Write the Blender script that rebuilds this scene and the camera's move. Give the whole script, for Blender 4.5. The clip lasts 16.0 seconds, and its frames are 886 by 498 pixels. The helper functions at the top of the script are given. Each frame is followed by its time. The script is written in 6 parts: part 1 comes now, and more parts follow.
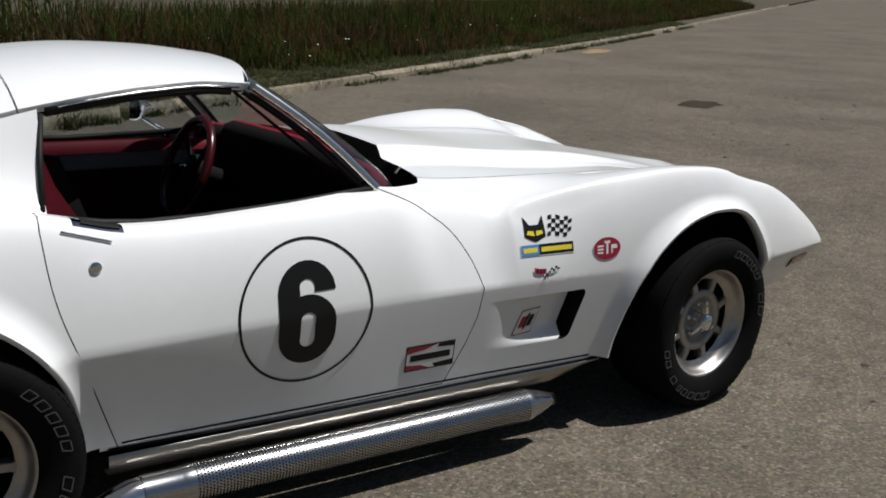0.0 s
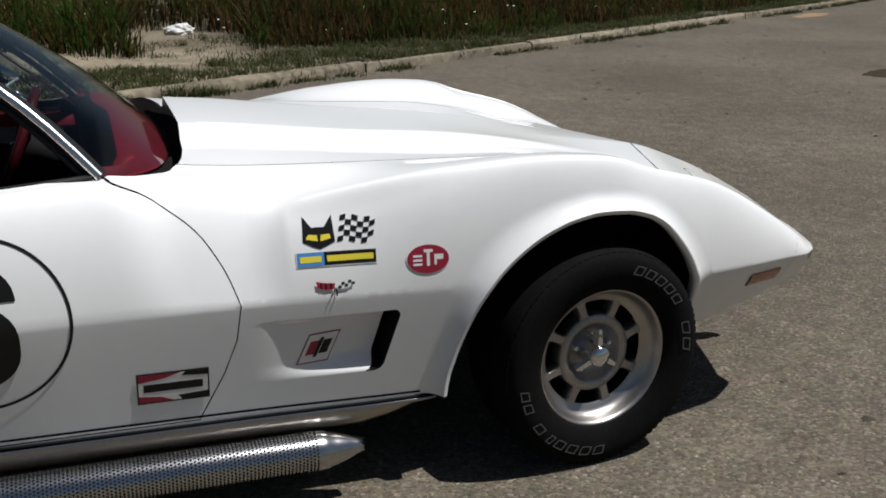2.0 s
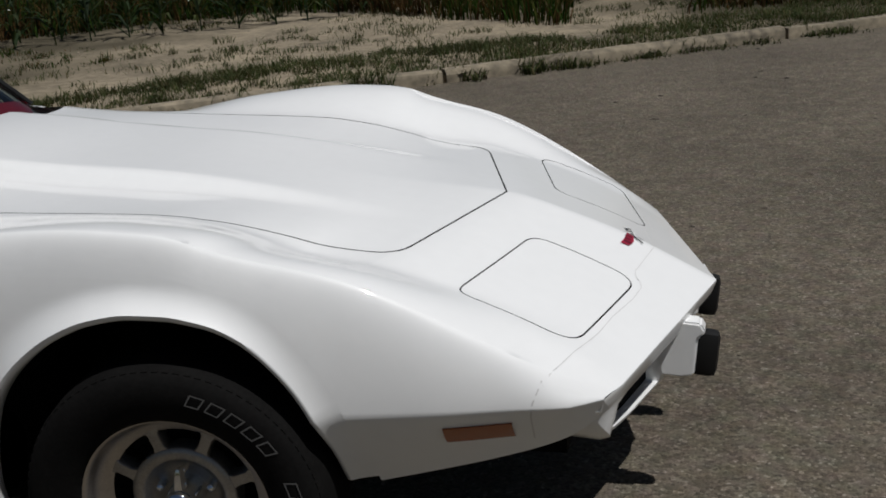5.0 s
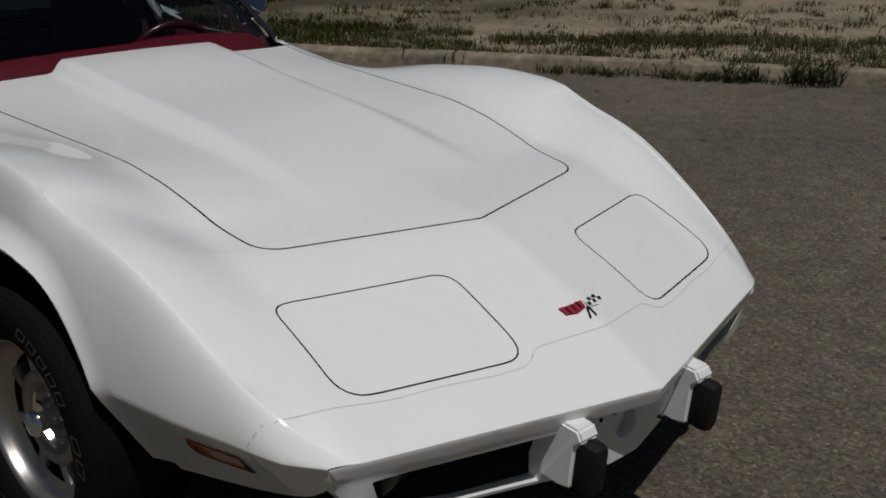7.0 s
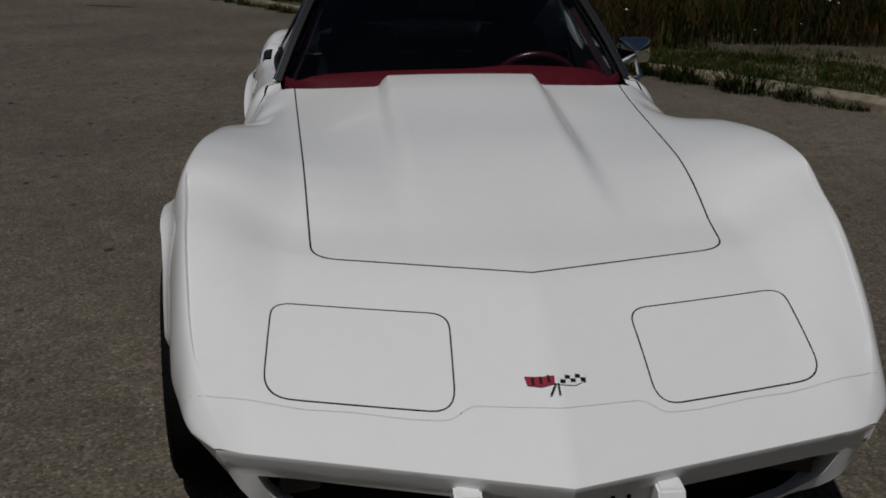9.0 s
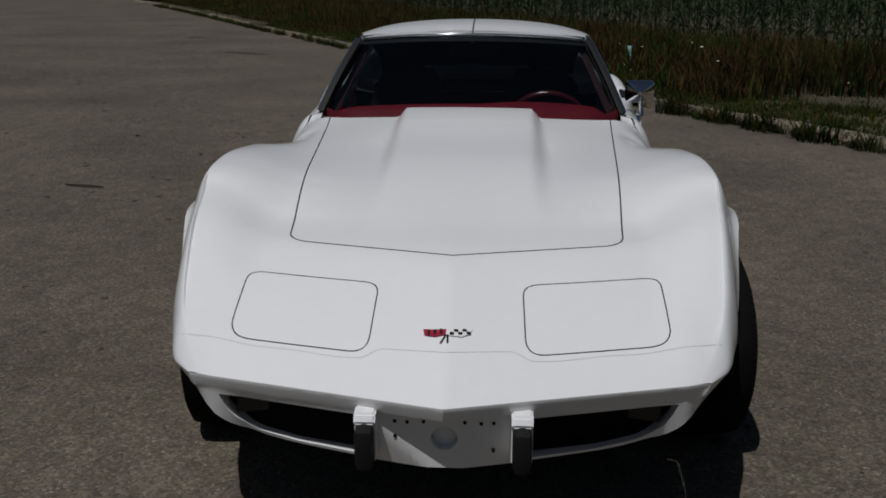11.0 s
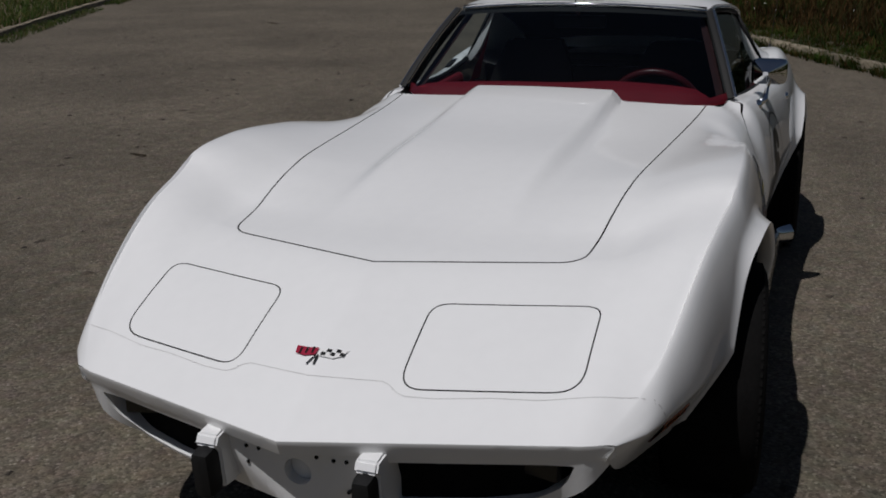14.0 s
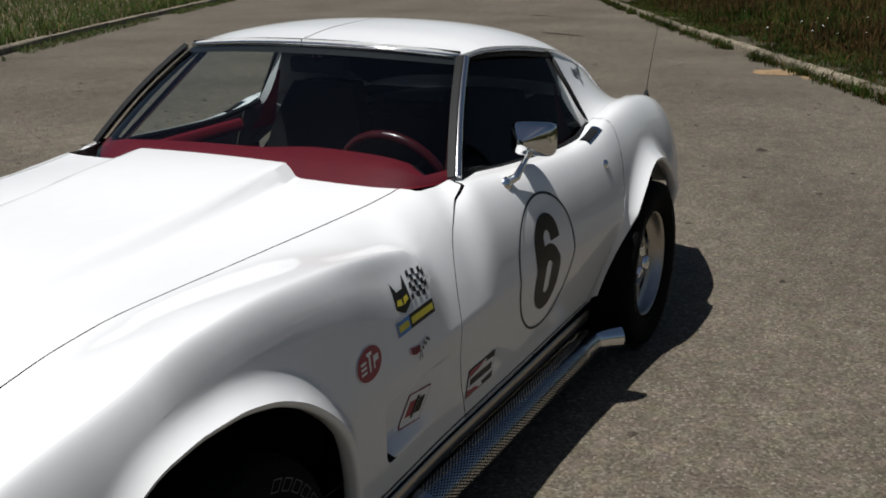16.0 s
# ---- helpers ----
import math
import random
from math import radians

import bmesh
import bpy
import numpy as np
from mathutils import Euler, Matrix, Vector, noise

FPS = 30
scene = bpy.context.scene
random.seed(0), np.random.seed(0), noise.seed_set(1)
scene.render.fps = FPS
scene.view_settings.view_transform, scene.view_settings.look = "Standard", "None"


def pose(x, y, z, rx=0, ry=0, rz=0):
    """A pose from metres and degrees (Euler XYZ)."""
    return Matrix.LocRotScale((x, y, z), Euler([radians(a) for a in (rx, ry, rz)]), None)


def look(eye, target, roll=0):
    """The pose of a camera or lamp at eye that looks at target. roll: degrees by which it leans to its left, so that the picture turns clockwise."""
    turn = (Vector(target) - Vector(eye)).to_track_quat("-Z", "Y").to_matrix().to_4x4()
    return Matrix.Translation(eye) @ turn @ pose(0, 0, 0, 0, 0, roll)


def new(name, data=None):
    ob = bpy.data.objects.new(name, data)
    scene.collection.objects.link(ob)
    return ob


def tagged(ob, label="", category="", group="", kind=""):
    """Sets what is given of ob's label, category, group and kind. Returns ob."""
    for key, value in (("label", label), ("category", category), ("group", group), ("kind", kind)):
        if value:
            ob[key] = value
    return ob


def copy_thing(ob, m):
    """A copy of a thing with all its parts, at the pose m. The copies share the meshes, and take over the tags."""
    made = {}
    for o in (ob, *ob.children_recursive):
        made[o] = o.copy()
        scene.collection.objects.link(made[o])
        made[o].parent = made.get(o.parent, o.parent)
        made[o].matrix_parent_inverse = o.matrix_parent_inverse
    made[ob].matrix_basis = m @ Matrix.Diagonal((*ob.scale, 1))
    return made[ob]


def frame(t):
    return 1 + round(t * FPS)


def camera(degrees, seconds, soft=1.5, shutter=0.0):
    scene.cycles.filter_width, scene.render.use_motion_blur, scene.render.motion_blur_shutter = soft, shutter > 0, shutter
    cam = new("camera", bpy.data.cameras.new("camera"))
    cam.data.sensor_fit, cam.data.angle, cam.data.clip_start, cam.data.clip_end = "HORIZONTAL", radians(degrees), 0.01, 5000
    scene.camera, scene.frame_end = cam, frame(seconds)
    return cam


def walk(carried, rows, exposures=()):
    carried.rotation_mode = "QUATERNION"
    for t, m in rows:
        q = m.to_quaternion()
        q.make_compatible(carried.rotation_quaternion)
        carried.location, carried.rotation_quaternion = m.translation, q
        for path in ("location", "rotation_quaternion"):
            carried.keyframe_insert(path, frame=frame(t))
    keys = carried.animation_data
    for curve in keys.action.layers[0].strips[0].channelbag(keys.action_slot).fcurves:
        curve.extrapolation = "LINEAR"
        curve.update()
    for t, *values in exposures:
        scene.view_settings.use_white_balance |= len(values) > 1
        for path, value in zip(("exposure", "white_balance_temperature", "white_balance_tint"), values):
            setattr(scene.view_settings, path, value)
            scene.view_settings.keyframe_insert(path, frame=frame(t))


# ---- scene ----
cam = camera(46.0, 16.0, soft=1.8)

PATH = [
    (0, (-2.785, -3.349, 1.522), (-1.724, -1.734, 1.007), 2.35),
    (0.5, (-2.419, -3.368, 1.494), (-1.445, -1.706, 0.958), 1.64),
    (1, (-2.045, -3.358, 1.513), (-1.135, -1.667, 0.953), 0.48),
    (1.5, (-1.682, -3.355, 1.487), (-0.904, -1.598, 0.933), 1.35),
    (2, (-1.306, -3.282, 1.458), (-0.672, -1.476, 0.879), 0.42),
    (2.5, (-0.901, -3.179, 1.474), (-0.394, -1.336, 0.886), -1.26),
    (3, (-0.46, -3.106, 1.473), (-0.155, -1.234, 0.838), 0.08),
    (3.5, (-0.087, -2.954, 1.446), (0.034, -1.05, 0.846), -0.88),
    (3.7, (0.103, -2.9, 1.449), (0.161, -0.993, 0.851), -2.3),
    (5.8, (1.529, -2.161, 1.428), (0.682, -0.465, 0.791), -2.3),
    (6, (1.631, -2.058, 1.425), (0.716, -0.393, 0.802), -1.7),
    (6.5, (1.852, -1.795, 1.433), (0.713, -0.264, 0.834), -3.2),
    (7, (2.159, -1.558, 1.455), (0.758, -0.296, 0.788), -0.4),
    (7.5, (2.323, -1.269, 1.434), (0.78, -0.186, 0.768), 0.6),
    (8, (2.483, -0.99, 1.432), (0.772, -0.166, 0.805), -0.5),
    (8.5, (2.631, -0.717, 1.472), (0.818, -0.228, 0.785), 0.0),
    (9, (2.692, -0.375, 1.482), (0.794, -0.215, 0.873), 0.1),
    (11.3, (3.428, 0.135, 1.507), (1.496, 0.019, 1.006), 0.1),
    (11.5, (3.485, 0.151, 1.514), (1.543, 0.04, 1.047), 0.2),
    (12, (3.527, 0.177, 1.512), (1.585, 0.043, 1.053), -0.2),
    (12.5, (3.472, 0.243, 1.5), (1.544, 0.029, 1.013), -0.7),
    (13, (3.259, 0.423, 1.497), (1.338, 0.098, 1.043), -1.4),
    (13.5, (3.037, 0.696, 1.485), (1.147, 0.267, 0.991), -1.6),
    (14, (2.768, 1.004, 1.504), (0.975, 0.336, 0.922), -0.9),
    (14.5, (2.419, 1.274, 1.518), (0.636, 0.582, 0.933), -0.2),
    (15, (2.067, 1.585, 1.513), (0.311, 0.795, 0.971), 0.5),
    (15.5, (1.687, 1.787, 1.512), (-0.043, 0.954, 0.955), 1.8),
    (16, (1.276, 1.931, 1.514), (-0.433, 1.057, 0.952), -0.5),
]
EXPOSURE = [(0, 0.10, 6380, 10), (2.5, 0.10, 6400, 10), (3.0, 0.02, 6400, 10), (3.7, -0.12, 6400, 10), (5.8, -0.66, 6400, 10), (6.5, -0.80, 6430, 10), (7, -1.02, 6450, 10), (8, -1.12, 6450, 11), (9, -1.28, 6450, 11), (11.5, -0.94, 6250, 12), (12.5, -0.86, 6250, 12), (13.5, -0.76, 6300, 12), (14, -0.88, 6350, 13), (14.5, -0.95, 6420, 12), (15, -0.74, 6450, 11), (15.5, -0.18, 6470, 10), (16, 0.10, 6450, 10)]

# ---- exposure, sky and sun ----
walk(cam, [(t, look(eye, target, roll)) for t, eye, target, roll in PATH], EXPOSURE)

SUN = Vector((0.43, -0.20, 1.0)).normalized()
world = bpy.data.worlds.new("world")
scene.world = world
world.use_nodes = True
wn = world.node_tree.nodes
sky = wn.new("ShaderNodeTexSky")
sky.sky_type = "NISHITA"
sky.sun_disc = False
sky.sun_elevation = math.asin(SUN.z)
sky.sun_rotation = math.atan2(SUN.x, SUN.y)
wn["Background"].inputs[1].default_value = 0.030
world.node_tree.links.new(sky.outputs[0], wn["Background"].inputs[0])
sun = new("sun", bpy.data.lights.new("sun", "SUN"))
sun.data.energy, sun.data.angle, sun.data.color = 4.7, radians(0.53), (1.0, 0.985, 0.965)
sun.matrix_world = look(SUN * 50, (0, 0, 0))


# ---- materials ----
def mat(name, color, rough=0.5, metal=0.0, vary=0.0, scale=8.0, bump=0.0, bump_scale=60.0, coat=0.0, ramp=None, island=0.0, spec=0.5):
    """A principled material with noise variation at two scales and fine relief."""
    m = bpy.data.materials.new(name)
    m.use_nodes = True
    n, l = m.node_tree.nodes, m.node_tree.links
    b = n["Principled BSDF"]
    b.inputs["Base Color"].default_value = (*color, 1)
    b.inputs["Roughness"].default_value = rough
    b.inputs["Metallic"].default_value = metal
    b.inputs["Coat Weight"].default_value = coat
    b.inputs["Coat Roughness"].default_value = 0.04
    b.inputs["Specular IOR Level"].default_value = spec
    tc = n.new("ShaderNodeTexCoord")
    if vary:
        big, fine = n.new("ShaderNodeTexNoise"), n.new("ShaderNodeTexNoise")
        big.inputs["Scale"].default_value, fine.inputs["Scale"].default_value = scale, scale * 9
        big.inputs["Detail"].default_value = 6
        for t in (big, fine):
            l.new(tc.outputs["Object"], t.inputs["Vector"])
        add = n.new("ShaderNodeMath")
        add.operation = "ADD"
        l.new(big.outputs["Fac"], add.inputs[0])
        l.new(fine.outputs["Fac"], add.inputs[1])
        mr = n.new("ShaderNodeMapRange")
        mr.inputs["From Min"].default_value, mr.inputs["From Max"].default_value = 0.65, 1.35
        mr.inputs["To Min"].default_value, mr.inputs["To Max"].default_value = 1 - vary, 1 + vary
        l.new(add.outputs[0], mr.inputs["Value"])
        last = mr.outputs["Result"]
        if island:
            geo, ml = n.new("ShaderNodeNewGeometry"), n.new("ShaderNodeMath")
            im = n.new("ShaderNodeMapRange")
            im.inputs["To Min"].default_value, im.inputs["To Max"].default_value = 1 - island, 1 + island
            l.new(geo.outputs["Random Per Island"], im.inputs["Value"])
            ml.operation = "MULTIPLY"
            l.new(last, ml.inputs[0])
            l.new(im.outputs["Result"], ml.inputs[1])
            last = ml.outputs[0]
        mul = n.new("ShaderNodeMix")
        mul.data_type, mul.blend_type = "RGBA", "MULTIPLY"
        mul.inputs["Factor"].default_value = 1
        mul.inputs[6].default_value = (*color, 1)
        l.new(last, mul.inputs[7])
        out = mul.outputs[2]
        if ramp:
            geo2, rp = n.new("ShaderNodeNewGeometry"), n.new("ShaderNodeValToRGB")
            rp.color_ramp.interpolation = "LINEAR"
            while len(rp.color_ramp.elements) < len(ramp):
                rp.color_ramp.elements.new(0.5)
            for e, (p, c) in zip(rp.color_ramp.elements, ramp):
                e.position, e.color = p, (*c, 1)
            l.new(geo2.outputs["Random Per Island"], rp.inputs["Fac"])
            l.new(rp.outputs["Color"], mul.inputs[6])
        l.new(out, b.inputs["Base Color"])
    if bump:
        bt, bp = n.new("ShaderNodeTexNoise"), n.new("ShaderNodeBump")
        bt.inputs["Scale"].default_value, bt.inputs["Detail"].default_value = bump_scale, 5
        bp.inputs["Strength"].default_value, bp.inputs["Distance"].default_value = bump, 0.004
        l.new(tc.outputs["Object"], bt.inputs["Vector"])
        l.new(bt.outputs["Fac"], bp.inputs["Height"])
        l.new(bp.outputs["Normal"], b.inputs["Normal"])
    return m


M_PAINT = mat("white_paint", (0.80, 0.80, 0.79), 0.45, 0, 0.015, 3.0, coat=0.8, spec=0.2)
M_GAP = mat("shut_gap", (0.008, 0.008, 0.008), 0.9, spec=0.1)
M_SEAM = mat("seam", (0.58, 0.57, 0.56), 0.6)
M_CHROME = mat("chrome", (0.74, 0.75, 0.76), 0.07, 1.0, 0.03, 20)
# pipe chrome, coloured darker to stand for the shade beside the sill
M_PIPE = mat("shaded_pipe_chrome", (0.47, 0.475, 0.485), 0.21, 1.0, 0.10, 14, 0.05, 220)
M_BRIGHT = mat("bright_trim", (0.72, 0.72, 0.72), 0.22, 1.0, 0.06, 30)
# the reflected road's brown is put into the sill metal's colour
M_SILL = mat("road_tinted_sill_metal", (0.40, 0.37, 0.33), 0.30, 1.0, 0.10, 12, 0.04, 200)
M_ALU = mat("cast_aluminium", (0.43, 0.405, 0.38), 0.36, 1.0, 0.12, 25, 0.06, 300)
M_RIM = mat("cast_wheel_grey", (0.36, 0.345, 0.325), 0.42, 0.9, 0.2, 25, 0.06, 300)
M_TYRE = mat("tyre_rubber", (0.0065, 0.0062, 0.006), 0.85, 0, 0.25, 12, 0.15, 120, spec=0.06)
M_LETTER = mat("raised_white_rubber", (0.105, 0.103, 0.10), 0.8, 0, 0.1, 30, spec=0.15)
M_RUBBER = mat("black_rubber", (0.011, 0.011, 0.011), 0.6, 0, 0.1, 20, spec=0.2)
M_WELL = mat("wheel_well", (0.006, 0.006, 0.006), 0.95, 0, 0.2, 10, spec=0.1)
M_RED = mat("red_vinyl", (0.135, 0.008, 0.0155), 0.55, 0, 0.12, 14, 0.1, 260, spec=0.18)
# the red vinyl again, coloured darker for the shade inside the cabin
M_SHADERED = mat("shaded_red_vinyl", (0.034, 0.004, 0.006), 0.6, 0, 0.15, 14, 0.1, 260, spec=0.2)
# black cabin parts; on the dashboard face this colour stands for shade
M_BLACKIN = mat("black_and_shaded_interior", (0.007, 0.006, 0.006), 0.8, 0, 0.15, 14, spec=0.15)
M_BLACK = mat("black_vinyl_film", (0.008, 0.008, 0.008), 0.4, spec=0.3)
M_DRED = mat("red_film", (0.30, 0.015, 0.04), 0.35)
M_DYEL = mat("yellow_film", (0.75, 0.62, 0.05), 0.35)
M_DBLUE = mat("blue_film", (0.07, 0.24, 0.55), 0.35)
M_DWHITE = mat("white_film", (0.78, 0.77, 0.75), 0.35)
M_AMBER = mat("amber_lens", (0.30, 0.075, 0.015), 0.2, coat=0.5)
M_LAMP = mat("shaded_lamp_lens", (0.012, 0.010, 0.006), 0.3)


def glass_mat(name, tint, gloss):
    """A thin pane: tinted see-through with a mirror coat that grows at grazing angles."""
    m = bpy.data.materials.new(name)
    m.use_nodes = True
    n, l = m.node_tree.nodes, m.node_tree.links
    n.remove(n["Principled BSDF"])
    tr, gl, mx, fr, pw, mr = (n.new("ShaderNode" + k) for k in ("BsdfTransparent", "BsdfGlossy", "MixShader", "LayerWeight", "Math", "MapRange"))
    tr.inputs["Color"].default_value = (*tint, 1)
    gl.inputs["Roughness"].default_value = 0.01
    gl.inputs["Color"].default_value = (gloss, gloss, gloss, 1)
    fr.inputs["Blend"].default_value = 0.5
    pw.operation = "POWER"
    pw.inputs[1].default_value = 4.6
    mr.inputs["To Min"].default_value, mr.inputs["To Max"].default_value = 0.05, 0.8
    l.new(fr.outputs["Facing"], pw.inputs[0])
    l.new(pw.outputs[0], mr.inputs["Value"])
    l.new(mr.outputs["Result"], mx.inputs[0])
    l.new(tr.outputs[0], mx.inputs[1])
    l.new(gl.outputs[0], mx.inputs[2])
    l.new(mx.outputs[0], n["Material Output"].inputs[0])
    return m


M_GLASS = glass_mat("tinted_glass", (0.60, 0.68, 0.69), 0.85)
M_SIDEGLASS = glass_mat("side_glass", (0.55, 0.60, 0.62), 0.35)


def asphalt_mat():
    m = mat("asphalt", (0.135, 0.120, 0.102), 0.9, spec=0.2)
    n, l = m.node_tree.nodes, m.node_tree.links
    b, tc = n["Principled BSDF"], n["Texture Coordinate"]
    vo, vf, nb, nm = (n.new("ShaderNodeTex" + k) for k in ("Voronoi", "Voronoi", "Noise", "Noise"))
    vo.inputs["Scale"].default_value, vf.inputs["Scale"].default_value = 95, 210
    nb.inputs["Scale"].default_value, nb.inputs["Detail"].default_value = 0.55, 8
    nm.inputs["Scale"].default_value, nm.inputs["Detail"].default_value = 7, 6
    for t in (vo, vf, nb, nm):
        l.new(tc.outputs["Object"], t.inputs["Vector"])
    rp = n.new("ShaderNodeValToRGB")
    stops = [(0.0, (0.040, 0.034, 0.026)), (0.25, (0.075, 0.063, 0.046)), (0.62, (0.113, 0.095, 0.070)), (0.82, (0.144, 0.122, 0.092)), (0.92, (0.195, 0.169, 0.132)), (1.0, (0.32, 0.287, 0.236))]
    while len(rp.color_ramp.elements) < len(stops):
        rp.color_ramp.elements.new(0.5)
    for e, (p, c) in zip(rp.color_ramp.elements, stops):
        e.position, e.color = p, (*c, 1)
    sp = n.new("ShaderNodeSeparateColor")
    l.new(vo.outputs["Color"], sp.inputs[0])
    sp2 = n.new("ShaderNodeSeparateColor")
    l.new(vf.outputs["Color"], sp2.inputs[0])
    av = n.new("ShaderNodeMix")
    av.inputs[0].default_value = 0.28
    l.new(sp.outputs[0], av.inputs[2])
    l.new(sp2.outputs[0], av.inputs[3])
    l.new(av.outputs[0], rp.inputs["Fac"])
    val = None
    for tex, lo, hi in ((nb, 0.74, 1.2), (nm, 0.82, 1.16)):
        mr = n.new("ShaderNodeMapRange")
        mr.inputs["From Min"].default_value, mr.inputs["From Max"].default_value = 0.3, 0.7
        mr.inputs["To Min"].default_value, mr.inputs["To Max"].default_value = lo, hi
        l.new(tex.outputs["Fac"], mr.inputs["Value"])
        if val is None:
            val = mr.outputs["Result"]
        else:
            ml = n.new("ShaderNodeMath")
            ml.operation = "MULTIPLY"
            l.new(val, ml.inputs[0])
            l.new(mr.outputs["Result"], ml.inputs[1])
            val = ml.outputs[0]
    mul = n.new("ShaderNodeMix")
    mul.data_type, mul.blend_type = "RGBA", "MULTIPLY"
    mul.inputs["Factor"].default_value = 1
    l.new(rp.outputs["Color"], mul.inputs[6])
    l.new(val, mul.inputs[7])
    tint, hue = n.new("ShaderNodeMix"), n.new("ShaderNodeTexNoise")
    hue.inputs["Scale"].default_value, hue.inputs["Detail"].default_value = 16, 3
    l.new(tc.outputs["Object"], hue.inputs["Vector"])
    tint.data_type, tint.blend_type = "RGBA", "SOFT_LIGHT"
    tint.inputs["Factor"].default_value = 0.14
    l.new(mul.outputs[2], tint.inputs[6])
    l.new(hue.outputs["Color"], tint.inputs[7])
    l.new(tint.outputs[2], b.inputs["Base Color"])
    bp = n.new("ShaderNodeBump")
    bp.inputs["Strength"].default_value, bp.inputs["Distance"].default_value = 0.45, 0.006
    b.inputs["Sheen Weight"].default_value, b.inputs["Sheen Roughness"].default_value = 0.12, 0.5
    b.inputs["Sheen Tint"].default_value = (0.75, 0.66, 0.55, 1)
    l.new(vo.outputs["Distance"], bp.inputs["Height"])
    bp.invert = True
    l.new(bp.outputs["Normal"], b.inputs["Normal"])
    return m


M_ASPHALT = asphalt_mat()
M_CONCRETE = mat("kerb_concrete", (0.185, 0.155, 0.108), 0.9, 0, 0.6, 1.3, 0.6, 50)
M_SOIL = mat("dry_soil", (0.115, 0.085, 0.05), 0.95, 0, 0.45, 1.2, 0.8, 30)
M_FIELD = mat("far_field", (0.085, 0.078, 0.028), 0.95, 0, 0.3, 0.15, 0.5, 3)
M_STONE = mat("stones", (0.27, 0.23, 0.17), 0.9, 0, 0.25, 20, island=0.35)
M_WEED = mat("weeds", (0.1, 0.1, 0.1), 0.85, 0, 0.45, 1.0, ramp=[(0, (0.030, 0.042, 0.014)), (0.45, (0.058, 0.074, 0.026)), (0.75, (0.062, 0.060, 0.024)), (1, (0.092, 0.076, 0.036))], spec=0.15)
M_LAWN = mat("grass", (0.1, 0.1, 0.1), 0.85, 0, 0.4, 0.8, ramp=[(0, (0.030, 0.056, 0.012)), (0.6, (0.060, 0.094, 0.022)), (0.85, (0.09, 0.088, 0.030)), (1, (0.14, 0.105, 0.042))], spec=0.15)
M_TALL = mat("tall_weeds", (0.1, 0.1, 0.1), 0.9, 0, 0.7, 0.6, ramp=[(0, (0.013, 0.031, 0.004)), (0.5, (0.027, 0.056, 0.008)), (0.72, (0.050, 0.037, 0.010)), (1, (0.080, 0.048, 0.018))], spec=0.1)
M_CORN = mat("maize", (0.1, 0.1, 0.1), 0.7, 0, 0.5, 0.6, ramp=[(0, (0.011, 0.022, 0.007)), (0.6, (0.022, 0.040, 0.012)), (1, (0.05, 0.062, 0.018))], spec=0.25)
M_DRY = mat("dry_weeds", (0.1, 0.1, 0.1), 0.9, 0, 0.6, 0.7, ramp=[(0, (0.030, 0.018, 0.007)), (0.35, (0.060, 0.033, 0.012)), (0.6, (0.084, 0.050, 0.020)), (0.75, (0.034, 0.038, 0.012)), (1, (0.022, 0.034, 0.009))], spec=0.1)


def leafy(m, share):
    """Lets some light through the leaves."""
    n, l = m.node_tree.nodes, m.node_tree.links
    b, tr, mx = n["Principled BSDF"], n.new("ShaderNodeBsdfTranslucent"), n.new("ShaderNodeMixShader")
    l.new(b.inputs["Base Color"].links[0].from_socket, tr.inputs["Color"])
    mx.inputs[0].default_value = share
    l.new(b.outputs[0], mx.inputs[1])
    l.new(tr.outputs[0], mx.inputs[2])
    l.new(mx.outputs[0], n["Material Output"].inputs[0])


for m in (M_WEED, M_LAWN, M_TALL, M_CORN, M_DRY):
    leafy(m, 0.4)
M_LITTER = mat("litter", (0.045, 0.035, 0.025), 0.9, 0, 0.3, 30, island=0.5)
M_FLOWER = mat("white_flowers", (0.62, 0.62, 0.55), 0.8, 0, 0.1, 40)
M_STAKE = mat("pale_blue_stake", (0.33, 0.52, 0.50), 0.6, 0, 0.1, 20)


# ---- mesh helpers ----
def part(name, bm, material, parent=None, label="", smooth=True, sharp=None):
    """Links a bmesh as one mesh object under a thing or a part."""
    me = bpy.data.meshes.new(name)
    if smooth:
        for f in bm.faces:
            f.smooth = True
        for e in bm.edges:
            if len(e.link_faces) == 2 and e.calc_face_angle(0) > radians(sharp or 38):
                e.smooth = False
    bm.to_mesh(me)
    bm.free()
    for m in material if isinstance(material, (list, tuple)) else (material,):
        me.materials.append(m)
    ob = new(name, me)
    if parent:
        ob.parent = parent
    if label:
        tagged(ob, label)
    return ob


def pchip(xs, ys):
    """A smooth curve through points that does not overshoot."""
    x, y = np.array(xs, float), np.array(ys, float)
    if x[0] > x[-1]:
        x, y = x[::-1], y[::-1]
    h, d = np.diff(x), np.diff(y) / np.diff(x)
    m = np.zeros_like(x)
    m[0], m[-1] = d[0], d[-1]
    for i in range(1, len(x) - 1):
        if d[i - 1] * d[i] > 0:
            w1, w2 = 2 * h[i] + h[i - 1], h[i] + 2 * h[i - 1]
            m[i] = (w1 + w2) / (w1 / d[i - 1] + w2 / d[i])

    def f(v):
        v = min(max(v, x[0]), x[-1])
        i = min(int(np.searchsorted(x, v, "right")) - 1, len(x) - 2)
        i = max(i, 0)
        t = (v - x[i]) / h[i]
        return float((2 * t**3 - 3 * t**2 + 1) * y[i] + (t**3 - 2 * t**2 + t) * h[i] * m[i] + (3 * t**2 - 2 * t**3) * y[i + 1] + (t**3 - t**2) * h[i] * m[i + 1])

    return f


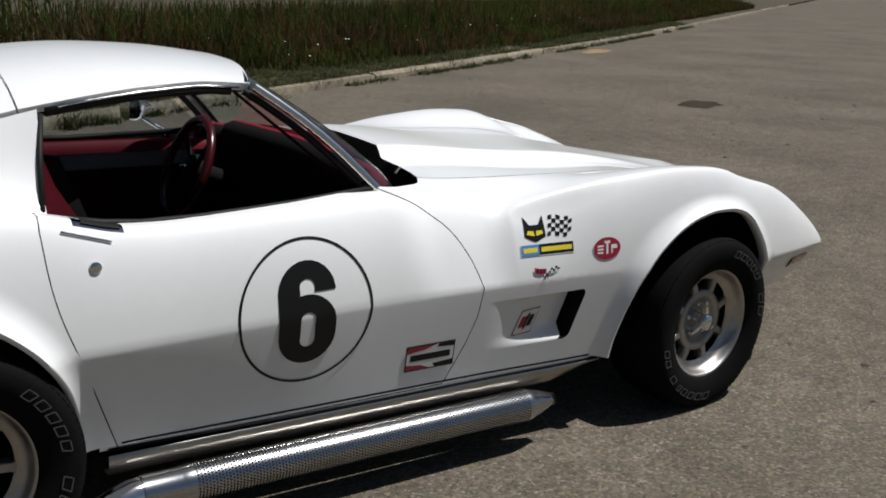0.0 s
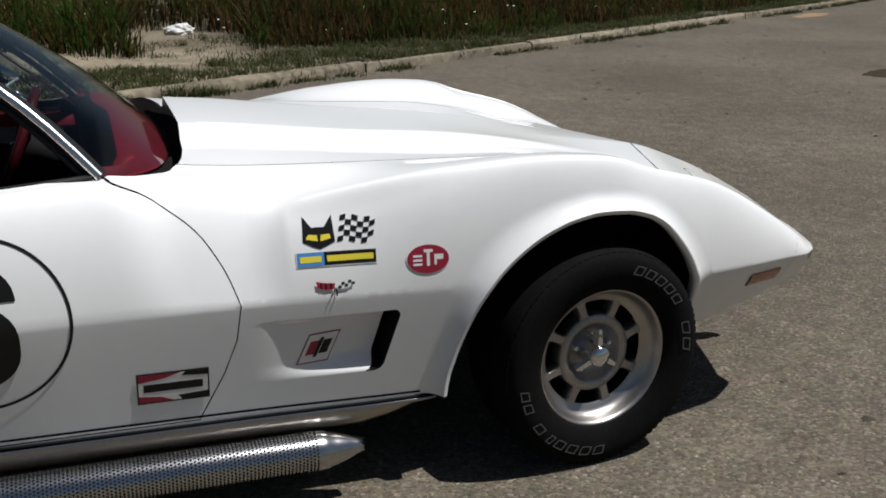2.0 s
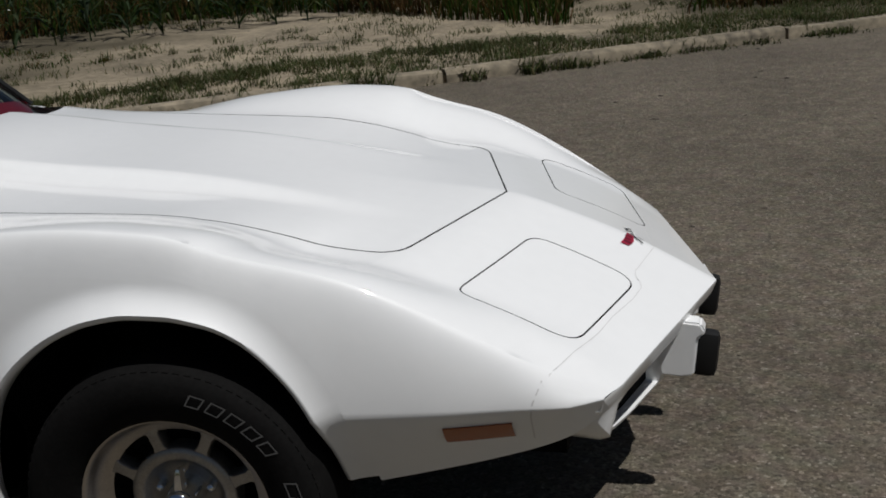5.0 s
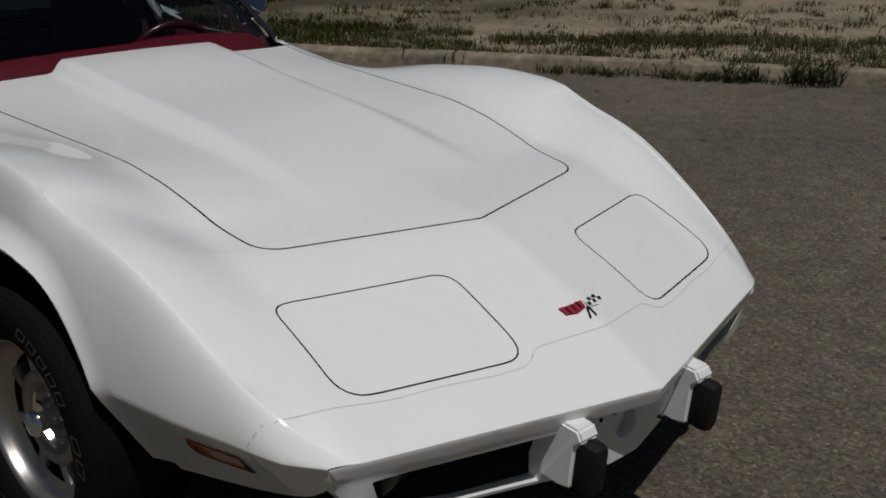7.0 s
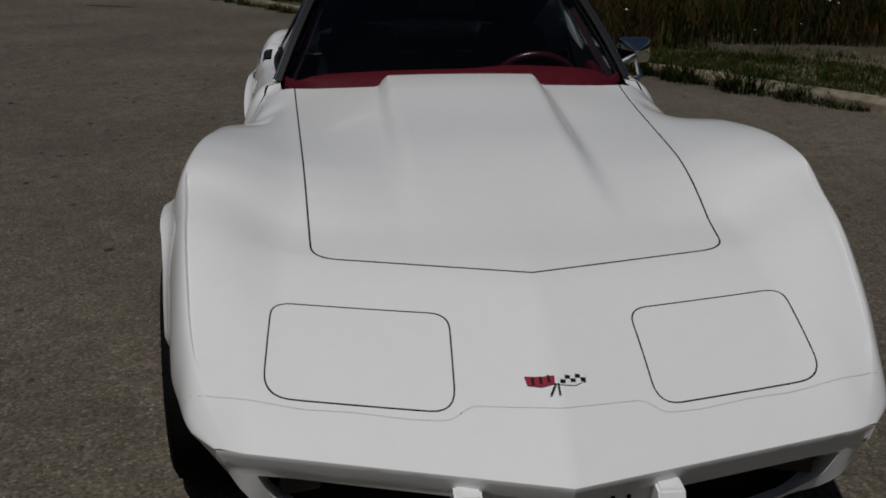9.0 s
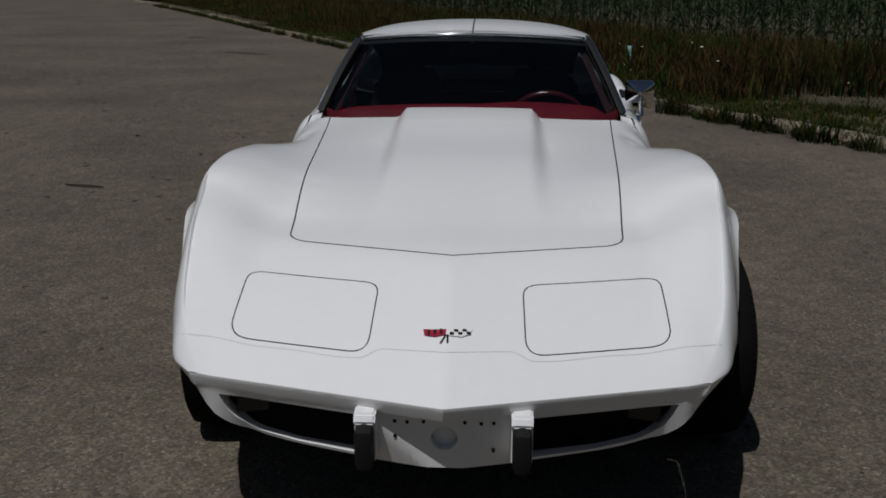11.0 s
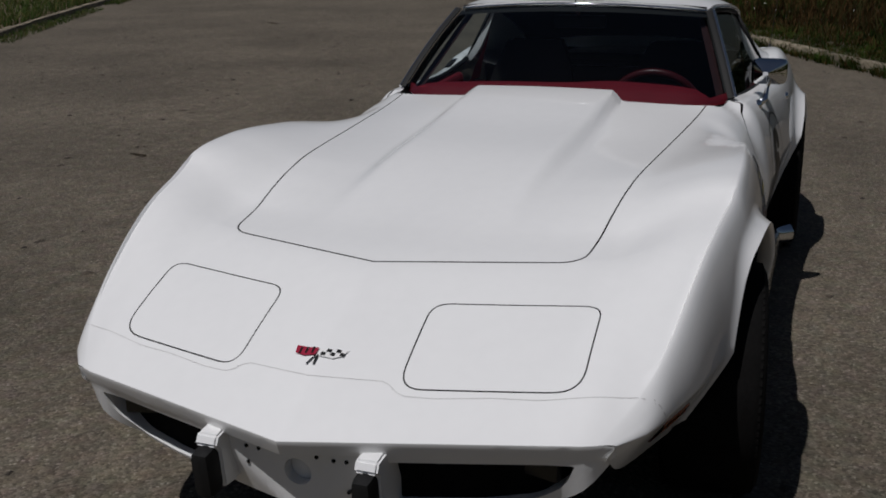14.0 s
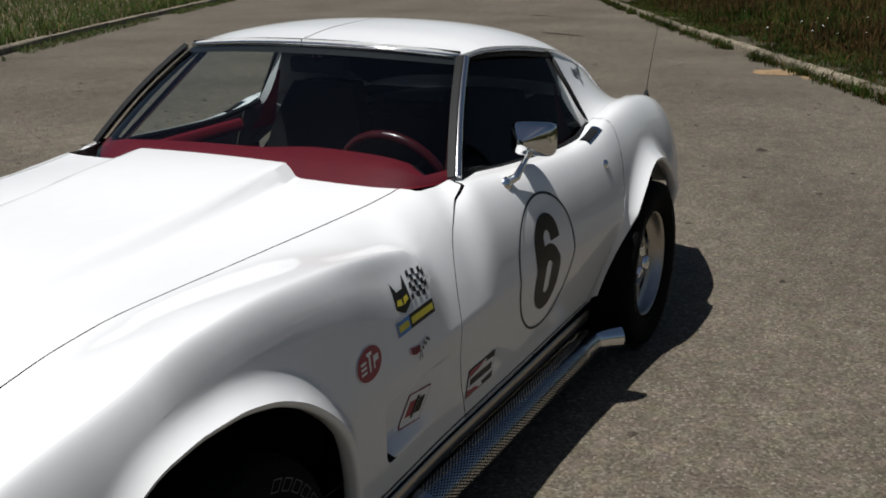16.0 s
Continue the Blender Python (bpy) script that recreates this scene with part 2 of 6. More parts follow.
def ss(t):
    t = min(max(t, 0.0), 1.0)
    return t * t * (3 - 2 * t)


def grid(bm, rows, close=False):
    """Faces through a grid of points."""
    vs = [[bm.verts.new(p) for p in r] for r in rows]
    for a, b in zip(vs, vs[1:]):
        k = len(a)
        for j in range(k if close else k - 1):
            bm.faces.new((a[j], a[(j + 1) % k], b[(j + 1) % k], b[j]))
    return vs


def grid_bm(rows, close=False):
    bm = bmesh.new()
    grid(bm, rows, close)
    return bm


def solid(bm, thick):
    """Gives a sheet thickness, away from its normals."""
    bmesh.ops.solidify(bm, geom=bm.faces[:], thickness=thick)
    return bm


def box(bm, c, s, rot=None, bevel=0.0):
    m = Matrix.Translation(c) @ (rot or Matrix()) @ Matrix.Diagonal((*s, 1))
    g = bmesh.ops.create_cube(bm, size=1, matrix=m)
    if bevel:
        es = list({e for v in g["verts"] for e in v.link_edges})
        bmesh.ops.bevel(bm, geom=es, offset=bevel, segments=2, affect="EDGES", profile=0.6)
    return bm


def box_bm(c, s, rot=None, bevel=0.0):
    return box(bmesh.new(), c, s, rot, bevel)


def lathe(bm, profile, n=48, axis="y", c=(0, 0, 0)):
    """Turns a profile of (radius, along) round an axis."""
    rows = []
    for r, a in profile:
        row = []
        for k in range(n):
            w = 2 * math.pi * k / n
            p = {"y": (r * math.cos(w), a, r * math.sin(w)), "x": (a, r * math.cos(w), r * math.sin(w)), "z": (r * math.cos(w), r * math.sin(w), a)}[axis]
            row.append(Vector(p) + Vector(c))
        rows.append(row)
    grid(bm, rows, True)
    return bm


def tube(bm, pts, radius, n=10, caps=True):
    """A round bar along points; radius a number or one for each point."""
    pts = [Vector(p) for p in pts]
    rad = radius if isinstance(radius, (list, tuple)) else [radius] * len(pts)
    rows, ref = [], None
    for i, p in enumerate(pts):
        d = (pts[min(i + 1, len(pts) - 1)] - pts[max(i - 1, 0)]).normalized()
        if ref is None:
            ref = d.orthogonal().normalized()
        ref = (ref - d * ref.dot(d)).normalized()
        o = d.cross(ref)
        rows.append([p + rad[i] * (math.cos(2 * math.pi * k / n) * ref + math.sin(2 * math.pi * k / n) * o) for k in range(n)])
    vs = grid(bm, rows, True)
    if caps:
        bm.faces.new(vs[0][::-1])
        bm.faces.new(vs[-1])
    return bm


def round_poly(pts, rads, n=6):
    """A polygon with rounded corners."""
    out = []
    k = len(pts)
    for i, p in enumerate(pts):
        p, a, b = Vector(p), Vector(pts[i - 1]), Vector(pts[(i + 1) % k])
        r = rads[i] if isinstance(rads, (list, tuple)) else rads
        if r <= 0:
            out.append(tuple(p))
            continue
        da, db = (a - p).normalized(), (b - p).normalized()
        for j in range(n + 1):
            t = j / n
            out.append(tuple(p + da * r * (1 - t) ** 2 + db * r * t**2))
    return out


def cut(bm, faces, poly, ax):
    """Splits faces along a convex outline seen along one axis; gives back the faces inside it."""
    i, j = ax
    area = sum(a[0] * b[1] - b[0] * a[1] for a, b in zip(poly, poly[1:] + poly[:1]))
    pl = poly if area > 0 else poly[::-1]
    inside = list(faces)
    for a, b in zip(pl, pl[1:] + pl[:1]):
        no, co = [0, 0, 0], [0, 0, 0]
        no[i], no[j] = b[1] - a[1], a[0] - b[0]
        if no[i] ** 2 + no[j] ** 2 < 1e-12:
            continue
        co[i], co[j] = a
        no, co = Vector(no).normalized(), Vector(co)
        geom = {v for f in inside for v in f.verts} | {e for f in inside for e in f.edges} | set(inside)
        res = bmesh.ops.bisect_plane(bm, geom=list(geom), dist=1e-6, plane_co=co, plane_no=no)
        fs = {g for g in res["geom"] if isinstance(g, bmesh.types.BMFace)} | {f for f in inside if f.is_valid}
        inside = [f for f in fs if (f.calc_center_median() - co).dot(no) < 0]
    return inside


def lift(bm, faces, mirror=False, both=False):
    """A new bmesh made of faces; mirrored to the other side, or with both sides."""
    out = bmesh.new()
    for flip in ([False, True] if both else [mirror]):
        vm = {}
        for f in faces:
            vs = []
            for v in f.verts:
                if v not in vm:
                    vm[v] = out.verts.new((v.co.x, -v.co.y if flip else v.co.y, v.co.z))
                vs.append(vm[v])
            try:
                out.faces.new(vs[::-1] if flip else vs)
            except ValueError:
                pass
    if both:
        bmesh.ops.remove_doubles(out, verts=[v for v in out.verts if abs(v.co.y) < 1e-4], dist=2e-4)
    return out


def inset_poly(poly, d):
    """A convex outline moved inwards by d."""
    area = sum(a[0] * b[1] - b[0] * a[1] for a, b in zip(poly, poly[1:] + poly[:1]))
    s = 1 if area > 0 else -1
    out, k = [], len(poly)
    for i in range(k):
        p, a, b = Vector(poly[i]), Vector(poly[i - 1]), Vector(poly[(i + 1) % k])
        e1, e2 = (p - a).normalized(), (b - p).normalized()
        n1, n2 = Vector((-e1.y, e1.x)) * s, Vector((-e2.y, e2.x)) * s
        m = (n1 + n2).normalized()
        out.append(tuple(p + m * (d / max(m.dot(n1), 0.4))))
    return out


def mirror_y(bm):
    for v in bm.verts:
        v.co.y = -v.co.y
    bmesh.ops.reverse_faces(bm, faces=bm.faces[:])
    return bm


# ---- the setting: road, kerbs, verges ----
def kerb_slope(x):
    return 0.60 + 0.0052 * min(max(x, -26.0), 22.0) + 0.065 * ss((-26.0 - x) / 20)


def kerb_y(x):
    """Where the far kerb's road edge runs."""
    xc = min(max(x, -26.0), 22.0)
    y = 6.75 + 0.60 * xc + 0.0026 * xc * xc + (x - xc) * (0.60 + 0.0052 * xc)
    far = max(0.0, -26.0 - x)
    t = min(far / 20, 1.0)
    return y - 0.065 * (20 * (t**3 - t**4 / 2) + max(0.0, far - 20))


def kerb_point(x, off):
    """A place off metres behind the far kerb's face, square to it."""
    g = kerb_slope(x)
    k = 1 / math.sqrt(1 + g * g)
    return Vector((x - g * k * off, kerb_y(x) + k * off, 0))


ROAD_W = -10.3
XS = [-420, -300, -200] + [-160 + 5 * k for k in range(23)] + [-45 + 1.0 * k for k in range(91)] + [55, 70, 100, 140, 200, 300, 420]


def sheet(name, offs, height, material, label, category):
    bm = grid_bm([[kerb_point(x, o) + Vector((0, 0, height(x, o))) for o in offs] for x in XS])
    return tagged(part(name, bm, material), label, category, kind="structure")


g = bmesh.new()
grid(g, [[(x, y, -0.05) for y in (-900, -300, 0, 300, 900)] for x in (-900, -300, 0, 300, 900)])
tagged(part("ground", g, M_FIELD), "flat olive farmland around the road", "ground", kind="structure")
sheet("road", [0.02, -2.5, -5, -7.5, ROAD_W - 0.36], lambda x, o: 0.0, M_ASPHALT, "worn grey asphalt road with pale stone grit", "road")


def verge_z(x, o):
    p = kerb_point(x, o)
    return 0.085 + 0.05 * noise.noise(p * 0.5) + 0.03 * noise.noise(p * 1.7) if o > 0.25 else 0.075


OFFS = [0.13, 0.3, 0.6, 1, 1.4, 1.8, 2.3, 2.8, 3.4, 4, 5, 6, 7, 8.5, 10, 12, 15, 20, 30, 50, 90, 200, 400]
def verge_mat():
    """Pale gravel beside the car, brown soil farther along the road."""
    m = mat("verge_ground", (0.212, 0.174, 0.118), 0.95, 0, 0.5, 1.1, 0.8, 40)
    n, l = m.node_tree.nodes, m.node_tree.links
    b = n["Principled BSDF"]
    old = b.inputs["Base Color"].links[0].from_socket
    sep, mx, nz, ad = (n.new("ShaderNode" + k) for k in ("SeparateXYZ", "Mix", "TexNoise", "Math"))
    l.new(n["Texture Coordinate"].outputs["Object"], sep.inputs[0])
    l.new(n["Texture Coordinate"].outputs["Object"], nz.inputs["Vector"])
    nz.inputs["Scale"].default_value, nz.inputs["Detail"].default_value = 0.6, 6
    ad.operation = "MULTIPLY_ADD"
    ad.inputs[1].default_value = 9.0
    l.new(nz.outputs["Fac"], ad.inputs[0])
    l.new(sep.outputs[0], ad.inputs[2])
    rp = n.new("ShaderNodeValToRGB")
    mr = n.new("ShaderNodeMapRange")
    mr.inputs["From Min"].default_value, mr.inputs["From Max"].default_value = -20.0, 20.0
    l.new(ad.outputs[0], mr.inputs["Value"])
    e = rp.color_ramp.elements
    e[0].position, e[0].color = 0.42, (0, 0, 0, 1)
    e[1].position, e[1].color = 0.50, (1, 1, 1, 1)
    for q, c in ((0.59, 1.0), (0.66, 0.0)):
        k = e.new(q)
        k.color = (c, c, c, 1)
    l.new(mr.outputs["Result"], rp.inputs["Fac"])
    mx.data_type = "RGBA"
    mx.inputs[6].default_value = (0.050, 0.040, 0.020, 1)
    l.new(rp.outputs["Color"], mx.inputs["Factor"])
    l.new(old, mx.inputs[7])
    l.new(mx.outputs[2], b.inputs["Base Color"])
    return m


sheet("verge", OFFS, verge_z, verge_mat(), "pale gravelly verge with sparse weeds", "verge")
sheet("lawn_verge", [ROAD_W - 0.46 - o * 1.0 for o in [0, 0.2, 0.5, 1, 1.5, 2, 3, 4, 6, 9, 14, 22, 40, 90, 200, 400]], lambda x, o: 0.08 + 0.05 * noise.noise(kerb_point(x, o) * 0.6), M_SOIL, "grassy verge across the road", "verge")


def kerb(name, off, label):
    """A row of worn concrete kerb stones, each a piece of its own."""
    root = tagged(new(name), label, "kerb", kind="structure")
    rng = random.Random(5)
    x = -150.0
    while x < 60:
        ln = rng.uniform(2.6, 3.1) * (3 if x < -60 else 1)
        bm = bmesh.new()
        n = 8
        h = 0.105 + rng.uniform(-0.02, 0.015)
        tilt = rng.uniform(-0.012, 0.012)
        rows = []
        for k in range(n + 1):
            xx = x + (ln - 0.03) * k / n
            c = noise.noise(Vector((xx * 2.1, off, 0))) * 0.015
            prof = [(-0.0, -0.06), (0.0, 0.07 + c), (0.012, 0.092 + c + tilt), (0.04, h + c), (0.12, h + 0.004 + c * 0.5), (0.16, h - 0.012), (0.17, -0.06)]
            s = 1 if off >= -1 else -1
            rows.append([kerb_point(xx, off + s * (o + rng.uniform(-0.004, 0.004))) + Vector((0, 0, z)) for o, z in prof])
        vs = grid(bm, rows)
        bm.faces.new(vs[0][::-1])
        bm.faces.new(vs[-1])
        bmesh.ops.recalc_face_normals(bm, faces=bm.faces[:])
        part("kerb_stone", bm, M_CONCRETE, root)
        x += ln


kerb("kerb_far", 0.0, "low worn concrete kerb with weeds in its joints")
kerb("kerb_near", ROAD_W - 0.33, "low dark concrete kerb beside the grass")


# ---- the car: body shape ----
SWEEP = 0.34


def sweep(X):
    """How much the nose's lines sweep back from the middle."""
    return SWEEP * ss(X / 0.5) - 0.045 * ss((X - 0.7) / 0.37)


def corner(y, X=1.074):
    """The nose's outer corners round back."""
    return 0.016 * ss((abs(y) - 0.60) / 0.08) * ss((X - 0.72) / 0.35)


Z_MID = pchip([1.074, 0.99, 0.866, 0.74, 0.564, 0.3, 0, -0.5, -1.09, -1.3, -2.1, -2.8, -3.0, -3.3, -3.62], [0.507, 0.555, 0.622, 0.677, 0.738, 0.772, 0.803, 0.848, 0.903, 0.90, 0.90, 0.88, 0.84, 0.78, 0.70])
Z_EDGE = pchip([0.56, 0.52, 0.41, 0.308, 0.145, 0.01, -0.1, -0.25, -0.42, -0.61, -0.82, -0.94, -1.03, -1.1, -1.3, -3.62], [0.739, 0.744, 0.760, 0.779, 0.802, 0.823, 0.838, 0.846, 0.852, 0.859, 0.867, 0.874, 0.882, 0.890, 0.90, 0.76])
Z_CREST = pchip([1.074, 0.99, 0.9, 0.82, 0.73, 0.62, 0.53, 0.40, 0.2, 0.1, 0, -0.15, -0.42, -0.7, -0.82, -0.90, -1.02, -1.12, -1.18, -1.26, -1.6, -1.9, -2.06, -2.25, -2.55, -2.8, -3.05, -3.3, -3.62], [0.507, 0.574, 0.632, 0.683, 0.736, 0.785, 0.811, 0.838, 0.862, 0.875, 0.886, 0.893, 0.876, 0.834, 0.812, 0.800, 0.815, 0.840, 0.856, 0.879, 0.865, 0.858, 0.866, 0.91, 0.938, 0.925, 0.885, 0.79, 0.66])
Y_CREST = pchip([1.074, 1.0, 0.87, 0.78, 0.69, 0.565, 0.3, 0, -0.4, -0.7, -0.93, -1.1, -1.26, -1.6, -1.9, -2.1, -2.4, -3, -3.62], [0.628, 0.684, 0.728, 0.744, 0.758, 0.774, 0.797, 0.800, 0.782, 0.760, 0.742, 0.70, 0.69, 0.725, 0.75, 0.765, 0.755, 0.70, 0.62])
Y_HOOD = pchip([1.074, 0.75, 0.56, 0.3, 0, -0.4, -1.09, -1.3, -3.62], [0.46, 0.535, 0.545, 0.525, 0.520, 0.548, 0.598, 0.60, 0.45])
Z_CREASE = pchip([1.074, 0.95, 0.8, 0.6, 0.4, 0, -0.4, -1, -1.5, -2, -2.6, -3.62], [0.502, 0.514, 0.518, 0.518, 0.53, 0.56, 0.57, 0.575, 0.573, 0.57, 0.57, 0.6])
Y_CREASE = pchip([1.074, 1.03, 0.9, 0.80, 0.73, 0.62, 0.53, 0.4, 0.2, 0, -0.4, -0.6, -0.98, -1.3, -1.6, -1.9, -2.2, -2.5, -2.9, -3.3, -3.62], [0.662, 0.712, 0.760, 0.790, 0.804, 0.824, 0.842, 0.856, 0.864, 0.862, 0.856, 0.848, 0.834, 0.830, 0.838, 0.849, 0.868, 0.880, 0.868, 0.77, 0.64])
Y_LOW = pchip([1.074, 0.95, 0.8, 0.62, 0.35, -0.45, -1, -1.6, -2.1, -2.9, -3.62], [0.645, 0.655, 0.675, 0.71, 0.775, 0.805, 0.787, 0.782, 0.776, 0.79, 0.66])
Z_LOW = pchip([1.074, 1.0, 0.90, 0.75, 0.6, 0.35, -0.45, -1, -2.1, -2.9, -3.62], [0.474, 0.412, 0.372, 0.335, 0.31, 0.285, 0.252, 0.25, 0.265, 0.30, 0.40])
ARCH_F = [(0.352, 0.0), (0.352, 0.39), (0.338, 0.49), (0.31, 0.557), (0.262, 0.624), (0.205, 0.68), (0.14, 0.716), (0.065, 0.734), (-0.01, 0.737), (-0.09, 0.724), (-0.17, 0.692), (-0.24, 0.646), (-0.30, 0.590), (-0.345, 0.528), (-0.378, 0.462), (-0.408, 0.375), (-0.425, 0.28), (-0.43, 0.0)]
ARCH_R = [(-2.185, 0.0), (-2.19, 0.32), (-2.205, 0.40), (-2.226, 0.473), (-2.256, 0.535), (-2.296, 0.592), (-2.345, 0.642), (-2.40, 0.683), (-2.46, 0.713), (-2.527, 0.729), (-2.60, 0.724), (-2.68, 0.692), (-2.76, 0.63), (-2.82, 0.54), (-2.86, 0.42), (-2.87, 0.0)]


def arch_line(pts, zf, zr, n=72):
    """A smooth arch outline from the sill in front to the sill behind, with its outward normals."""
    fx, fz = pchip(range(len(pts)), [p[0] for p in pts]), pchip(range(len(pts)), [p[1] for p in pts])
    fine = [Vector((fx(k * (len(pts) - 1) / 900), fz(k * (len(pts) - 1) / 900))) for k in range(901)]
    mid = len(fine) // 2
    fine = [p for k, p in enumerate(fine) if p.y > (zf if k < mid else zr)]
    out, total = [], sum((b - a).length for a, b in zip(fine, fine[1:]))
    run, want = 0.0, 0.0
    for a, b in zip(fine, fine[1:]):
        if run >= want - 1e-9:
            out.append(a)
            want += total / n
        run += (b - a).length
    out.append(fine[-1])
    res = []
    for k, p in enumerate(out):
        d = (out[min(k + 2, len(out) - 1)] - out[max(k - 2, 0)]).normalized()
        res.append((p, Vector((d.y, -d.x))))
    return res


ARCH_F = [(x * (1.045 if x < 0 else 1.0), z + 0.013 * ss((z - 0.35) / 0.3)) for x, z in ARCH_F]
LINE_F, LINE_R = arch_line(ARCH_F, 0.330, 0.256), arch_line(ARCH_R, 0.272, 0.30)
ARCHES = [(LINE_F, 0.038, lambda t: 0.052 + 0.026 * math.exp(-((t - 0.70) / 0.13) ** 2)), (LINE_R, 0.040, lambda t: 0.042 + 0.050 * ss(t / 0.5))]


def bulge(x, y):
    """The raised middle of the hood."""
    half = 0.262 + 0.02 * ss((0.2 - x) / 1.2)
    r = ss((-0.3 - x) / 0.7)
    e = ss((half + 0.035 - 0.018 * r - abs(y)) / (0.075 - 0.035 * r))
    return 0.036 * e * ss((0.42 - x) / 0.75) * (1 + 0.08 * ss((-0.6 - x) / 0.4))


def body_section(X):
    """Half a section of the body, from the middle of the top down to the sill."""
    zm, zk, yk, yh = Z_MID(X), Z_CREST(X), Y_CREST(X), Y_HOOD(X)
    ze, ye, yl, zl = Z_CREASE(X), Y_CREASE(X), Y_LOW(X), Z_LOW(X)
    pts = []
    up = ss((X - 0.5) / 0.3) * (1 - ss((X - 0.95) / 0.124))
    z0 = zm + 0.008 * up if X > 0.56 else Z_EDGE(X)
    # behind the wheel the crest sinks into a plain rounded shoulder
    round_off = ss((-0.79 - X) / 0.17) * (1 - ss((-1.10 - X) / 0.18))
    flank = max(round_off, 0.25 * ss((-0.30 - X) / 0.45)) * (1 - ss((-1.10 - X) / 0.18))
    slope = -3.2
    cy = (ze - z0 - slope * ye - 0.15 * yh) / (-0.15 - slope)
    ctrl = Vector((yh, z0)), Vector((cy, z0 - 0.15 * (cy - yh))), Vector((ye, ze))
    h1, h2 = ctrl[0].lerp(ctrl[1], 0.76), ctrl[2].lerp(ctrl[1], 0.76)
    curve = [ctrl[0] * (1 - t) ** 3 + h1 * 3 * t * (1 - t) ** 2 + h2 * 3 * t * t * (1 - t) + ctrl[2] * t**3 for t in [k / 60 for k in range(61)]]

    def shoulder(y=None, share=0.0):
        """The plain shoulder: at a width y, or by its share of the way from the crest's width to the crease."""
        k0 = max(k for k in range(61) if curve[k].x <= (yk if y is None else y) + 1e-9)
        k1 = min(k0 + 1, 60)
        w = 0.0 if k1 == k0 else ((yk if y is None else y) - curve[k0].x) / max(curve[k1].x - curve[k0].x, 1e-9)
        at = k0 + w + (60 - k0 - w) * share
        i = min(int(at), 59)
        return curve[i].lerp(curve[i + 1], at - i)

    for j in range(45):
        y = yk * j / 44
        if y < yh:
            z = zm + (z0 - zm) * (y / yh) ** 2
        else:
            t = (y - yh) / (yk - yh)
            z = z0 + (zk - z0) * (1 - math.cos(math.pi * t**0.8)) / 2
            if round_off:
                z += (shoulder(y=y)[1] - z) * round_off
        x = X - sweep(X) * y - corner(y, X)
        pts.append((x, y, z + bulge(x, y)))
    wm = radians(68)
    for j in range(1, 23):
        w = wm * j / 22
        y, z = yk + (ye - yk) * math.sin(w) / math.sin(wm), ze + (zk - ze) * (math.cos(w) - math.cos(wm)) / (1 - math.cos(wm))
        v = math.pi / 2 * j / 22
        pw = 1.06 + 0.10 * ss((X + 0.1) / 0.4) + 0.22 * ss((-0.45 - X) / 0.3)
        box_y, box_z = yk + (ye - yk) * math.sin(v) ** pw, ze + (zk - ze) * math.cos(v) ** pw if j < 22 else ze
        q = ss((X + 1.0) / 0.4)
        y, z = y + (box_y - y) * q, z + (box_z - z) * q
        if flank:
            p = shoulder(share=j / 22)
            r = round_off + (flank - round_off) * ss(j / 7)
            y, z = y + (p.x - y) * r, z + (p.y - z) * r
        x = X - sweep(X) * min(y, 0.70) - corner(y, X)
        pts.append((x, y, z))
    for j in range(1, 29):
        t = j / 28
        y, z = ye + (yl - ye) * (t**1.1), ze + (zl - ze) * t
        x = X - sweep(X) * min(y, 0.70) - corner(y, X)
        pts.append((x, y, z))
    return pts


STATIONS = [1.074 - 0.0232 * k for k in range(48)] + [-0.04 - 0.025 * k for k in range(20)] + [-0.54 - 0.009 * k for k in range(44)] + [-0.94 - 0.028 * k for k in range(55)] + [-2.46 - 0.058 * k for k in range(21)]
body = grid_bm([body_section(X) for X in STATIONS])
bmesh.ops.recalc_face_normals(body, faces=body.faces[:])
if sum(f.normal.z for f in body.faces if f.calc_center_median().y < 0.3) < 0:
    bmesh.ops.reverse_faces(body, faces=body.faces[:])
skin = lift(body, body.faces[:], both=True)
from mathutils.bvhtree import BVHTree
SKIN = BVHTree.FromBMesh(skin)
skin.free()


def on_side(x, z, side, off=0.0015):
    hit = SKIN.ray_cast(Vector((x, side * 2, z)), Vector((0, -side, 0)))[0]
    return Vector((x, (hit.y if hit else side * 0.8) + side * off, z))


def on_top(x, y, off=0.0015):
    hit = SKIN.ray_cast(Vector((x, y, 2)), Vector((0, 0, -1)))[0]
    return Vector((x, y, (hit.z if hit else 0.5) + off))


car = tagged(new("sports_car"), "white two-seat sports coupe with racing numbers, parked on asphalt", "car")


# panels are split out of the skin, each ringed by a dark gap
def split(outline, ax, gap, test):
    """Takes a panel out of the body; gives back its faces and the ring of the gap round it."""
    near = [f for f in body.faces if test(f.calc_center_median()) and f not in gone]
    whole = cut(body, near, outline, ax)
    inner = set(cut(body, whole, inset_poly(outline, gap), ax))
    ring = []
    for f in body.faces:
        m = f.calc_center_median()
        if f not in inner and f not in gone and test(m) and inside(outline, m[ax[0]], m[ax[1]]):
            ring.append(f)
    return list(inner), ring


def inside(poly, a, b):
    s = [(q[0] - p[0]) * (b - p[1]) - (q[1] - p[1]) * (a - p[0]) for p, q in zip(poly, poly[1:] + poly[:1])]
    return all(v >= -1e-9 for v in s) or all(v <= 1e-9 for v in s)


def sunk(faces, d, axis, both=True, mirror=False):
    bm = lift(body, faces, mirror, both)
    for v in bm.verts:
        if axis == "z":
            v.co.z -= d
        else:
            v.co.y -= math.copysign(d, v.co.y)
    return bm


